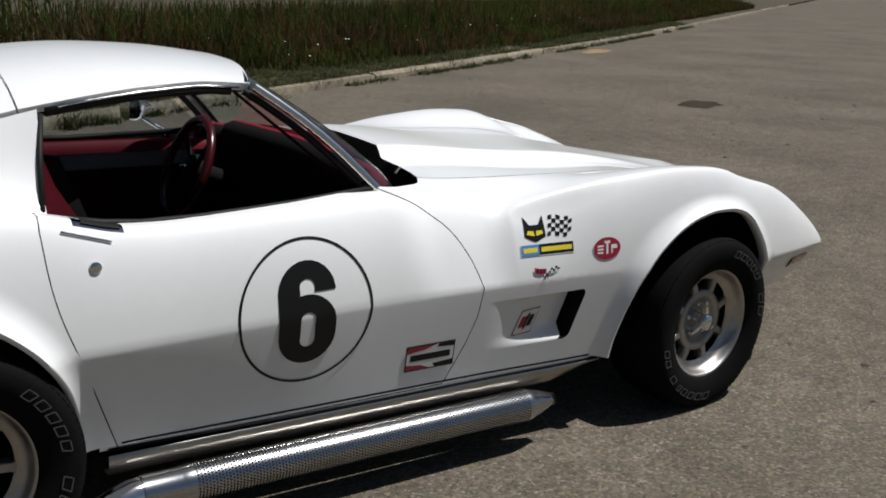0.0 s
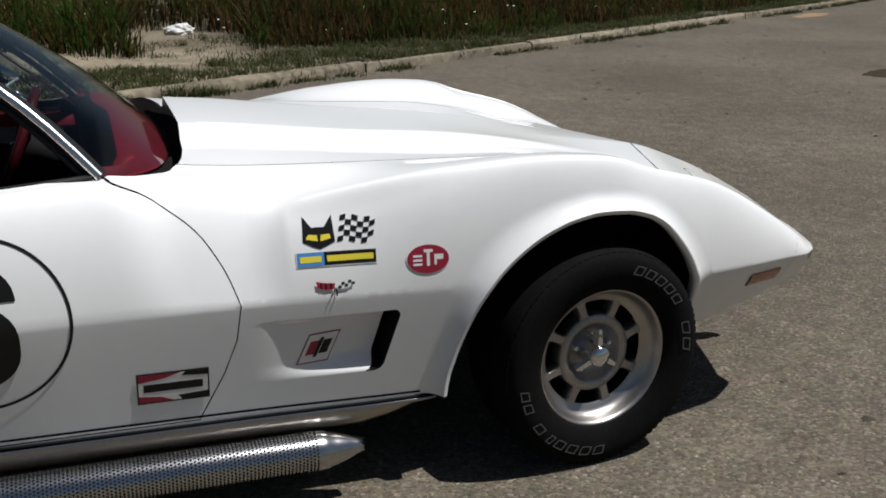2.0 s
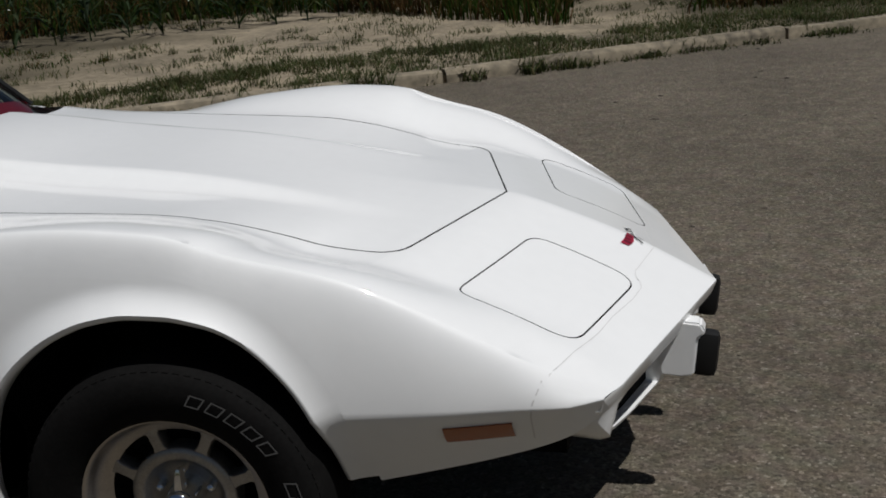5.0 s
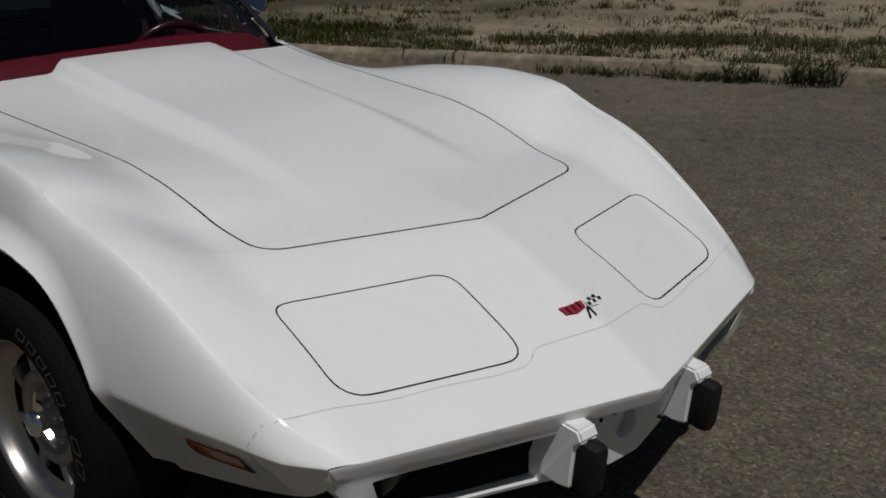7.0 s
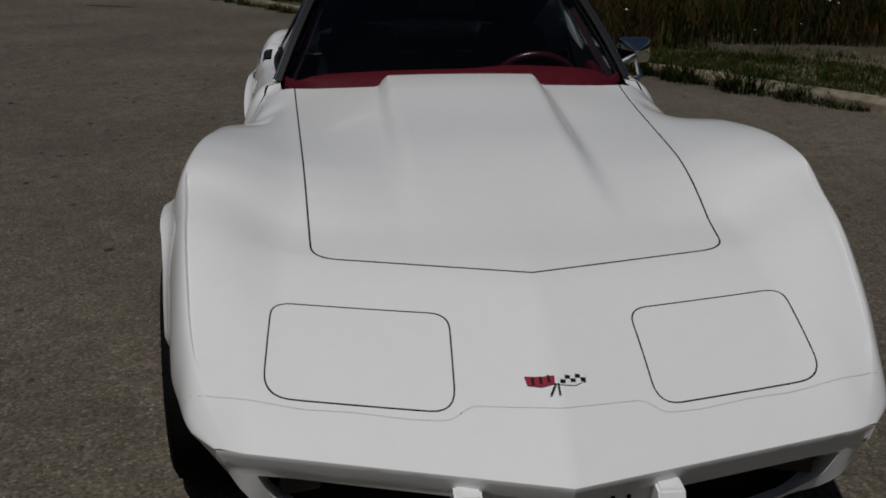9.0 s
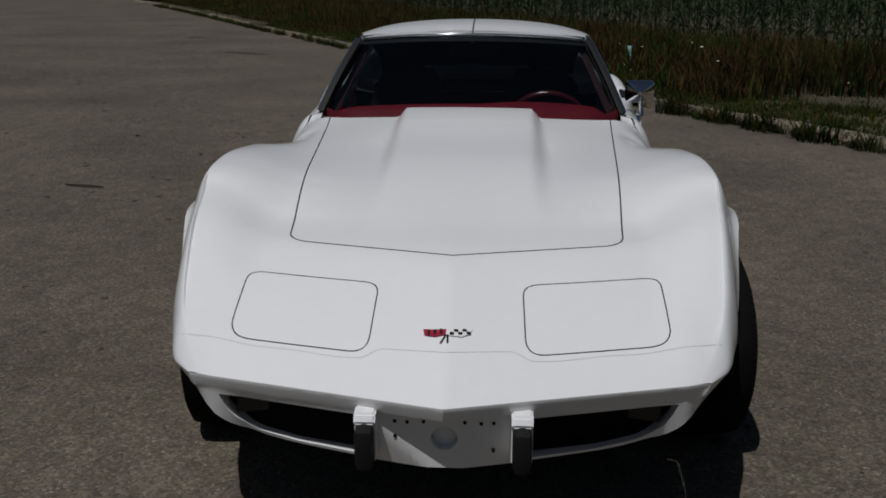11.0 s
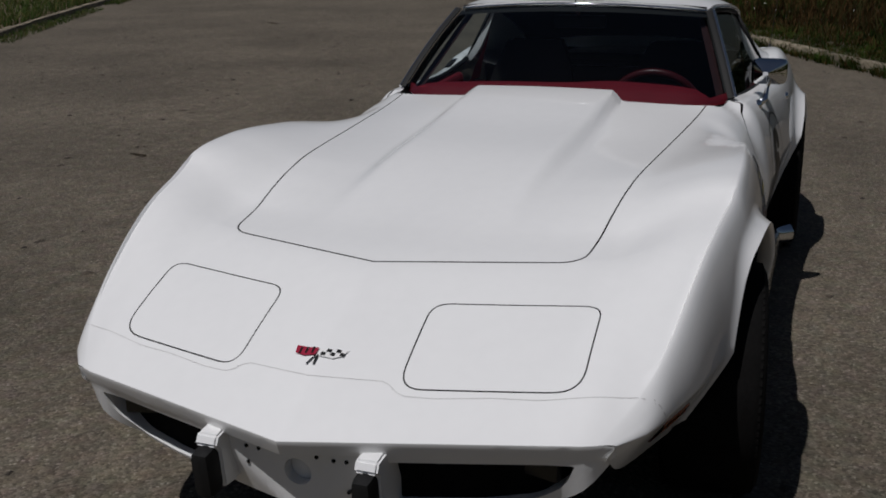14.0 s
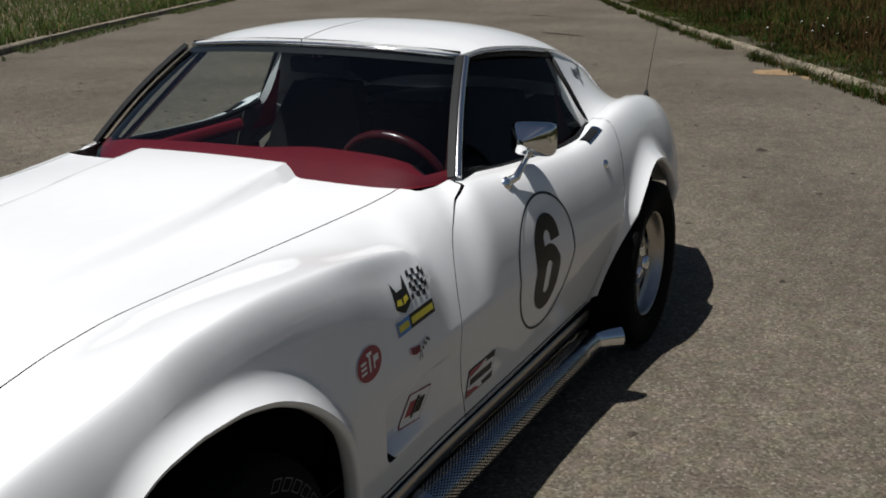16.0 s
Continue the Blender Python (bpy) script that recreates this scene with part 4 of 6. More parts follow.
part("headliner", bm, M_BLACKIN, car, "black headliner")
SAIL = {}
for s in (1, -1):
    # sail panel from the roof's rear down to the haunch
    lo = [(-2.235, 0.752, 0.880), (-2.36, 0.760, 0.912), (-2.5, 0.745, 0.925), (-2.8, 0.69, 0.92), (-3.02, 0.60, 0.885)]
    up = [tuple(roof_point(x, 1.0) - Vector((0, 0.003, 0.008))) for x in (-2.19, -2.38, -2.58, -2.80, -2.96)]
    fu = [pchip(range(5), [p[k] for p in up]) for k in range(3)]
    fl = [pchip(range(5), [p[k] for p in lo]) for k in range(3)]
    rows = []
    for i in range(17):
        q_ = 4 * i / 16
        a, b = Vector([f(q_) for f in fu]), Vector([f(q_) for f in fl])
        row = []
        for j in range(11):
            t = j / 10
            p = a.lerp(b, t)
            p.z -= 0.05 * math.sin(math.pi * t) * t * (1 - 0.5 * q_ / 4)
            p.y -= 0.012 * math.sin(math.pi * t)
            row.append((p.x, s * p.y, p.z))
        rows.append(row)
    bm = grid_bm(rows)
    bmesh.ops.recalc_face_normals(bm, faces=bm.faces[:])
    if sum(f.normal.y for f in bm.faces) * s < 0:
        bmesh.ops.reverse_faces(bm, faces=bm.faces[:])
    SAIL[s] = BVHTree.FromBMesh(bm)
    part("sail_panel", solid(bm, 0.03), M_PAINT, car, "white sail panel behind the side window")
    # window surround, pillars and trims
    A, B = Vector((-1.285, s * 0.668, 0.878)), Vector((-1.632, s * 0.527, 1.186))
    def pillar(name, off, w, material, label, inner=-0.012):
        bm_ = bmesh.new()
        rows_ = []
        d = (B - A).normalized()
        out = Vector((0, s, 0))
        out = (out - d * out.dot(d)).normalized()
        side_ = d.cross(out)
        for k in range(7):
            p = A.lerp(B, 0.958 * k / 6) + Vector(off)
            p += Vector((0.012, 0, 0.012)) * math.sin(math.pi * k / 6)
            rows_.append([p + out * a + side_ * b for a, b in [(inner, -w)] + [(0.001 + 0.012 * math.cos(g_), w * math.sin(g_)) for g_ in [radians(-90 + 22.5 * k_) for k_ in range(9)]] + [(inner, w)]])
        vs_ = grid(bm_, rows_, True)
        bm_.faces.new(vs_[0])
        bm_.faces.new(vs_[-1])
        bmesh.ops.recalc_face_normals(bm_, faces=bm_.faces[:])
        return part(name, bm_, material, car, label)
    pillar("pillar_trim", (0.011, s * 0.005, 0.007), 0.0135, M_BRIGHT, "bright metal pillar trim", -0.001)
    pillar("pillar", (-0.014, -s * 0.012, -0.006), 0.010, M_RUBBER, "black windscreen pillar")
    pillar("pillar_edge", (0.026, -s * 0.005, 0.013), 0.003, M_RUBBER, "")
    # roof rail seal over the window, rear window post
    bm = tube(bmesh.new(), [roof_point(-1.56 - 0.61 * k / 8, s * 0.985) - Vector((0, 0, 0.026)) for k in range(9)], 0.013, 8)
    part("window_seal", bm, M_RUBBER, car)
    bm = tube(bmesh.new(), [roof_point(-1.53 - 0.61 * k / 8, s * 1.0) - Vector((0, -s * 0.004, 0.012)) for k in range(9)], 0.004, 6)
    part("drip_trim", bm, M_BRIGHT, car, "thin bright roof edge trim")
    bm = tube(bmesh.new(), [(-2.205, s * 0.583, 1.13), (-2.225, s * 0.645, 1.02), (-2.24, s * 0.715, 0.895)], 0.008, 8)
    part("window_post", bm, M_RUBBER, car, "black rear window post")
    bm = tube(bmesh.new(), [(-1.29, s * 0.672, 0.883)] + [(x, s * (Y_CREST(x) - 0.038), Z_CREST(x) - 0.003) for x in (-1.4, -1.55, -1.7, -1.85, -2.0, -2.1)] + [(-2.235, s * 0.715, 0.893)], 0.011, 8)
    part("sill_seal", bm, M_RUBBER, car)
bm = tube(bmesh.new(), [ws_point(-1 + 2 * k / 24, 1.0) + Vector((0.004, 0, 0.0)) for k in range(25)], 0.007, 8)
part("header_trim", bm, M_CHROME, car, "chrome windscreen header trim")
bm = tube(bmesh.new(), [ws_point(-1 + 2 * k / 24, 1.0) + Vector((-0.004, 0, 0.010)) for k in range(25)], 0.005, 8)
part("header_seal", bm, M_RUBBER, car)
bm = grid_bm([[ws_point(-1 + 2 * k / 24, v) + Vector((-0.006, 0, -0.006)) for k in range(25)] for v in (0.93, 1.0)])
part("header_band", bm, M_RUBBER, car, "black band under the windscreen header")
# left side window, wound up
bm = grid_bm([[Vector((-1.31 - 0.92 * i / 10, 0.672 + 0.035 * i / 10, 0.865)).lerp(Vector((-1.64 - 0.56 * i / 10, 0.535 + 0.045 * i / 10, 1.165 - 0.035 * i / 10)), j / 6) for i in range(11)] for j in range(7)])
sw = part("side_window", bm, M_SIDEGLASS, car, "closed driver's side window")
# cowl recess in front of the glass
rows = []
for k in range(25):
    u = -1 + k / 12
    p = ws_point(u, 0.0)
    xh = max(-1.02 - 0.10 * ss((abs(p.y) - 0.44) / 0.22), p.x + 0.03)
    rows.append([(xh + 0.05, p.y * 0.97, 0.835), (xh, p.y * 0.965, 0.835), ((xh + p.x) / 2, p.y * 0.97, 0.80), (p.x, p.y, p.z - 0.015), (p.x - 0.02, p.y, p.z - 0.02)])
part("cowl", grid_bm(rows), M_GAP, car, "black cowl recess")

# ---- cabin ----
def dash_edge(u):
    """Rear edge of the dashboard pad, with the hood over the driver's instruments, kept under the glass."""
    pod = math.exp(-((u - 0.52) / 0.36) ** 4)
    p0, p1 = ws_point(u, 0.0), ws_point(u, 0.35)
    x_ = min(-1.225 - 0.045 * pod, p0.x - 0.045)
    under = p0.z + (p1.z - p0.z) * (p0.x - x_) / (p0.x - p1.x) - 0.022
    return x_, min(0.936 - 0.026 * u * u + 0.010 * pod, under)


rows = []
for k in range(25):
    u = -1 + k / 12
    p = ws_point(u, 0.0)
    xr, zr = dash_edge(u)
    rows.append([(p.x - 0.01, p.y * 0.99, p.z - 0.008), (p.x * 0.5 + xr * 0.5, p.y * 0.985, (p.z + zr) / 2 + 0.012), (xr + 0.02, p.y * 0.98, zr), (xr, p.y * 0.98, zr - 0.003)])
part("dashboard", grid_bm(rows), M_RED, car, "red padded vinyl dashboard")
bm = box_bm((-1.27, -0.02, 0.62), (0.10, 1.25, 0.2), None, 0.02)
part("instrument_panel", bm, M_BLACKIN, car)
# dashboard face below the pad, shade put in as black
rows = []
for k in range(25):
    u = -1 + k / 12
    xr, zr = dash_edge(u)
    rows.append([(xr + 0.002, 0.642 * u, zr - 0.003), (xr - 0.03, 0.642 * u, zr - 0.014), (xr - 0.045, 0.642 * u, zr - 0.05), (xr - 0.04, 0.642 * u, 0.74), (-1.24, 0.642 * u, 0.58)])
part("dash_face", grid_bm(rows), M_BLACKIN, car, "dashboard face behind the red pad, coloured black for shade")
for y in (0.34, -0.34):
    seat = tagged(new("bucket_seat"), "dark high-back bucket seat")
    seat.parent = car
    part("seat_base", box_bm((-1.83, y, 0.42), (0.50, 0.48, 0.16), None, 0.05), M_SHADERED, seat)
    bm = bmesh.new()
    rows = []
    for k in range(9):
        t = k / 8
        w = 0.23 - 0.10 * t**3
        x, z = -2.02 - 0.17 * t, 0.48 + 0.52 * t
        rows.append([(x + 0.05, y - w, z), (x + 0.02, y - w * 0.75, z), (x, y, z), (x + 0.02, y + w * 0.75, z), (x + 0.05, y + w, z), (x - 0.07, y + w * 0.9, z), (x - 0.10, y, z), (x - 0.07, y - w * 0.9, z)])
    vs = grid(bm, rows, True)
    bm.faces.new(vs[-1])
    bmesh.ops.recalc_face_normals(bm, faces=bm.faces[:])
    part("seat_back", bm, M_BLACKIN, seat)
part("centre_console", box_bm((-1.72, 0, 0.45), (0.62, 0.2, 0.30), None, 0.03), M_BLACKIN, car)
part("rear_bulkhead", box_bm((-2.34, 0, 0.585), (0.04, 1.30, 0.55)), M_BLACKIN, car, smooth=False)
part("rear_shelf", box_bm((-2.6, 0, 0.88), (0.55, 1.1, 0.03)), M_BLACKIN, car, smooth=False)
for s in (1, -1):
    rows = []
    for i in range(9):
        x = -1.25 - 0.83 * i / 8
        yy = Y_CREST(x) - 0.085
        rows.append([(x, s * (yy + 0.05), 0.838), (x, s * (yy + 0.024), 0.846), (x, s * (yy + 0.006), 0.838), (x, s * (yy), 0.80)])
    part("door_top_pad", grid_bm(rows), M_RED, car, "red vinyl door top")
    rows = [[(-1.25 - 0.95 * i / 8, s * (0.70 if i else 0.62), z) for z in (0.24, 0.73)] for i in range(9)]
    part("door_trim", grid_bm(rows), M_SHADERED, car, "red door trim, coloured dark for cabin shade")
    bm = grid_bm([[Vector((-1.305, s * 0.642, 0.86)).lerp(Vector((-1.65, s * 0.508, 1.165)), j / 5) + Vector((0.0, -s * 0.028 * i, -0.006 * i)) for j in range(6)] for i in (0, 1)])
    part("pillar_trim_inner", solid(bm, 0.01), M_SHADERED, car, "red inner pillar trim, coloured dark for cabin shade", smooth=False)
    bm = grid_bm([[(-2.10, s * 0.655, 0.80), (-2.26, s * 0.655, 0.80)], [(-2.14, s * 0.640, 0.87), (-2.25, s * 0.640, 0.87)], [(-2.185, s * 0.615, 0.95), (-2.235, s * 0.615, 0.95)], [(-2.21, s * 0.592, 1.03), (-2.225, s * 0.592, 1.03)]])
    part("quarter_trim", solid(bm, 0.012), M_RED, car, "red trim behind the door", smooth=False)
bm = bmesh.new()
c, tilt = Vector((-1.505, 0.345, 0.785)), Matrix.Rotation(radians(-68), 4, "Y")
pts = [c + tilt @ Vector((0.185 * math.cos(w), 0.185 * math.sin(w), 0)) for w in [2 * math.pi * k / 40 for k in range(41)]]
swheel = new("steering_wheel")
swheel.parent = car
part("wheel_rim", tube(bmesh.new(), pts, 0.0165, 10, False), mat("wheel_leather", (0.045, 0.005, 0.007), 0.25, 0, 0.1, 30), swheel, "dark red steering wheel rim")
for w in (0.0, 2.3, -2.3):
    p1 = c + tilt @ Vector((0.18 * math.cos(w + math.pi), 0.18 * math.sin(w + math.pi), 0))
    part("wheel_spoke", tube(bmesh.new(), [c + tilt @ Vector((0, 0, -0.03)), p1], 0.01, 6), M_BLACKIN, swheel)
bm = lathe(bmesh.new(), [(0.0, 0.0), (0.05, -0.005), (0.06, -0.03), (0.035, -0.06), (0.035, -0.2), (0.0, -0.2)], 24, "z")
bm.transform(Matrix.Translation(c) @ tilt)
part("wheel_hub", bm, M_BLACKIN, swheel)
part("horn_button", lathe(bmesh.new(), [(0.0, 0.006), (0.014, 0.004), (0.016, 0.0)], 16, "z", c + Vector((-0.01, 0, 0.006))), M_CHROME, swheel)
bm = box_bm((-1.62, 0.0, 1.135), (0.03, 0.22, 0.055), None, 0.014)
part("interior_mirror", bm, M_RUBBER, car, "black interior mirror")
part("mirror_stalk", tube(bmesh.new(), [(-1.61, 0, 1.15), (-1.56, 0, 1.19)], 0.008, 8), M_BRIGHT, car)

# ---- side pipes, sills and fittings ----
for s in (1, -1):
    pipe = tagged(new("side_pipe"), "chrome side exhaust pipe with a perforated cover")
    pipe.parent = car
    # the left pipe is set closer in and lower to fit the camera's view
    yc, zc, r = (0.802, 0.138, 0.051) if s > 0 else (-0.836, 0.150, 0.051)
    prof = [(0.010, -0.668), (0.020, -0.67), (0.023, -0.69), (0.032, -0.71), (0.043, -0.745), (0.047, -0.765), (r, -0.772), (r + 0.002, -0.79), (r + 0.002, -1.93), (r, -1.95), (0.05, -1.955), (0.05, -2.06)]
    bm = bmesh.new()
    lathe(bm, prof, 36, "x", (0, yc, zc))
    part("pipe_shell", bm, M_PIPE, pipe)
    bm = tube(bmesh.new(), [(-2.05, yc, zc), (-2.09, yc + s * 0.004, zc), (-2.14, yc + s * 0.03, zc - 0.002), (-2.19, yc + s * 0.07, zc - 0.004)], [0.047, 0.047, 0.046, 0.046], 24, False)
    part("tail_spout", bm, M_CHROME, pipe, "chrome outlet turned outwards")
    verts, faces = [], []
    for i in range(116):
        for k in range(36):
            w = 2 * math.pi * (k + 0.5 * (i % 2)) / 36
            x = -0.802 - 1.113 * i / 115
            rr = r + 0.0032
            b0 = len(verts)
            for dx, dw in ((0.0036, 0), (0.0, 0.060), (-0.0036, 0), (0.0, -0.060)):
                verts.append((x + dx, yc + rr * math.cos(w + dw), zc + rr * math.sin(w + dw)))
            faces.append((b0, b0 + 1, b0 + 2, b0 + 3))
    me = bpy.data.meshes.new("perforation")
    me.from_pydata(verts, [], faces)
    me.materials.append(M_GAP)
    ob = new("perforation", me)
    ob.parent = pipe
    tagged(ob, "rows of small dark holes in the pipe cover", kind="stuff")
    # bright sill panel
    rows = []
    for k in range(25):
        x = -0.455 - 1.67 * k / 24
        yb = Y_LOW(x)
        tap = ss((-0.455 - x) / 0.22)
        rows.append([(x, s * (yb + o), 0.249 + (z - 0.249) * (0.15 + 0.85 * tap)) for o, z in ((0.004, 0.249), (0.008, 0.246), (0.007, 0.225), (0.000, 0.200), (-0.008, 0.190), (-0.06, 0.184))])
    part("sill_trim", grid_bm(rows), M_SILL, car, "bright metal sill trim")
    bm = tube(bmesh.new(), [(x, s * (Y_LOW(x) + 0.004), Z_LOW(x) + 0.002) for x in [-0.455 - 1.67 * k / 24 for k in range(25)]], 0.004, 6)
    part("sill_bead", bm, M_GAP, car)
    part("sill_line", ribbon(dense([(-0.50, 0.268), (-1.0, 0.272), (-2.09, 0.282)], 0.05), 0.0065, lambda a, b, s=s: on_side(a, b, s, 0.001)), M_GAP, car)
    # lock, handle plate
    bm = lathe(bmesh.new(), [(0.0, 0.010), (0.010, 0.009), (0.015, 0.005), (0.016, -0.004)], 20, "y")
    if s < 0:
        mirror_y(bm)
    bm.transform(Matrix.Translation(on_side(-2.112 if s > 0 else -2.148, 0.782 if s > 0 else 0.784, s, 0.0)))
    part("door_lock", bm, M_CHROME, car, "chrome door lock")
    yk_ = 0.768
    bm = grid_bm([[on_top(-2.062 - 0.125 * i / 8, s * (yk_ + 0.020 - 0.040 * j / 3), 0.0015) for j in range(4)] for i in range(9)])
    bmesh.ops.recalc_face_normals(bm, faces=bm.faces[:])
    part("door_handle", bm, M_CHROME, car, "slim chrome flush door handle plate")
    bm = grid_bm([[on_top(-2.070 - 0.095 * i / 8, s * (yk_ + 0.013 - 0.030 * j / 3), 0.004) for j in range(4)] for i in range(9)])
    part("handle_flap", bm, M_RUBBER, car, "dark flush handle flap")
    # hollow panel and the dark slot at its front
    bm = grid_bm([[in_vent(-0.955 + (vent_front(z) - 0.030 + 0.955) * k / 26, z, s) for k in range(27)] for z in VZ])
    bmesh.ops.recalc_face_normals(bm, faces=bm.faces[:])
    if sum(f.normal.y for f in bm.faces) * s < 0:
        bmesh.ops.reverse_faces(bm, faces=bm.faces[:])
    part("vent_panel", bm, M_PAINT, car, "white hollow panel of the fender vent")
    rows = []
    for z in VZ:
        xf = vent_front(z)
        p, e = in_vent(xf - 0.030, z, s), on_side(xf, z, s, -0.0005)
        m_ = p.lerp(e, 0.5)
        m_.y = p.y - s * 0.02 * ss((z - VENT_Z[0]) / 0.02) * ss((VENT_Z[1] - z) / 0.02)
        m_.x = xf - 0.006
        rows.append([p, p.lerp(m_, 0.5), m_, e])
    part("fender_vent", grid_bm(rows), M_GAP, car, "dark fender vent slot")
    part("vent_backing", box_bm((-0.61, s * 0.735, 0.44), (0.16, 0.01, 0.22)), M_GAP, car, smooth=False)

bm = tube(bmesh.new(), [on_side(-2.10 - 0.12 * k / 8, 0.838 + 0.036 * k / 8, -1, 0.001) for k in range(9)], 0.0042, 8)
part("handle_edge", bm, M_CHROME, car, "slim chrome handle edge")

# ---- driver's door mirror ----
dm = tagged(new("door_mirror"), "chrome door mirror on a stalk")
dm.parent = car
bm = bmesh.new()
rows = []
for k in range(9):
    t = k / 8
    sc = [0.96, 1.0, 1.0, 0.94, 0.80, 0.64, 0.47, 0.30, 0.14][k]
    rows.append([(-1.60 + 0.10 * t, 0.778 + 0.068 * sc * math.copysign(abs(math.cos(w)) ** 0.34, math.cos(w)) - 0.012 * t, 0.955 + 0.051 * sc * math.copysign(abs(math.sin(w)) ** 0.34, math.sin(w))) for w in [2 * math.pi * j / 24 for j in range(24)]])
vs = grid(bm, rows, True)
bm.faces.new(vs[0])
bm.faces.new(vs[-1])
bmesh.ops.recalc_face_normals(bm, faces=bm.faces[:])
part("mirror_head", bm, M_CHROME, dm)
foot = on_side(-1.44, 0.842, 1, 0.0)
part("mirror_arm", tube(bmesh.new(), [foot - Vector((0, 0.01, 0)), foot + Vector((-0.02, 0.02, 0.02)), (-1.52, 0.775, 0.90), (-1.565, 0.785, 0.935)], [0.017, 0.012, 0.008, 0.008], 10), M_CHROME, dm)
part("mirror_foot", lathe(bmesh.new(), [(0.0, 0.012), (0.014, 0.010), (0.022, 0.002), (0.023, -0.008)], 20, "y", foot), M_CHROME, dm)


# ---- aerial on the rear deck ----
aerial = tagged(new("aerial"), "thin black whip aerial on the rear deck")
aerial.parent = car
AERIAL = on_top(-3.05, 0.69, 0.0)
part("aerial_base", lathe(bmesh.new(), [(0.0, 0.030), (0.006, 0.028), (0.010, 0.012), (0.016, 0.0), (0.016, -0.01)], 14, "z", AERIAL), M_RUBBER, aerial, "black aerial base")
part("aerial_mast", tube(bmesh.new(), [AERIAL + Vector((-0.08 * t * t, 0.03 * t, 0.02 + 0.34 * t)) for t in (0, 0.25, 0.5, 0.75, 1.0)], [0.0016, 0.0014, 0.0012, 0.001, 0.0008], 6), M_RUBBER, aerial, "thin whip mast")


# ---- decals ----
def film(name, poly, material, lay, parent, label="", step=0.02, off=0.0016):
    """A thin film cut to an outline and laid on the body."""
    bm_ = bmesh.new()
    f = bm_.faces.new([bm_.verts.new((p[0], p[1], 0)) for p in poly])
    bmesh.ops.triangulate(bm_, faces=[f])
    for _ in range(4):
        es = [e for e in bm_.edges if e.calc_length() > step]
        if not es:
            break
        bmesh.ops.subdivide_edges(bm_, edges=es, cuts=1)
        bmesh.ops.triangulate(bm_, faces=[g_ for g_ in bm_.faces if len(g_.verts) > 3])
    for v in bm_.verts:
        v.co = lay(v.co.x, v.co.y, off)
    return part(name, bm_, material, parent, label)


def loop_film(name, pts, w, material, lay, parent, label="", off=0.0018, closed=False, thin=0.0):
    P = [Vector(p) for p in pts]
    n_ = len(P)
    rows_ = []
    for i, p in enumerate(P):
        a, b = (P[i - 1], P[(i + 1) % n_]) if closed else (P[max(i - 1, 0)], P[min(i + 1, n_ - 1)])
        d = (b - a).normalized()
        nn = Vector((-d.y, d.x)) * w / 2 * (1 - thin * abs(d.x))
        rows_.append([lay(*(p + nn * t), off) for t in (-1, -0.33, 0.33, 1)])
    if closed:
        rows_.append(rows_[0])
    return part(name, grid_bm(rows_), material, parent, label)


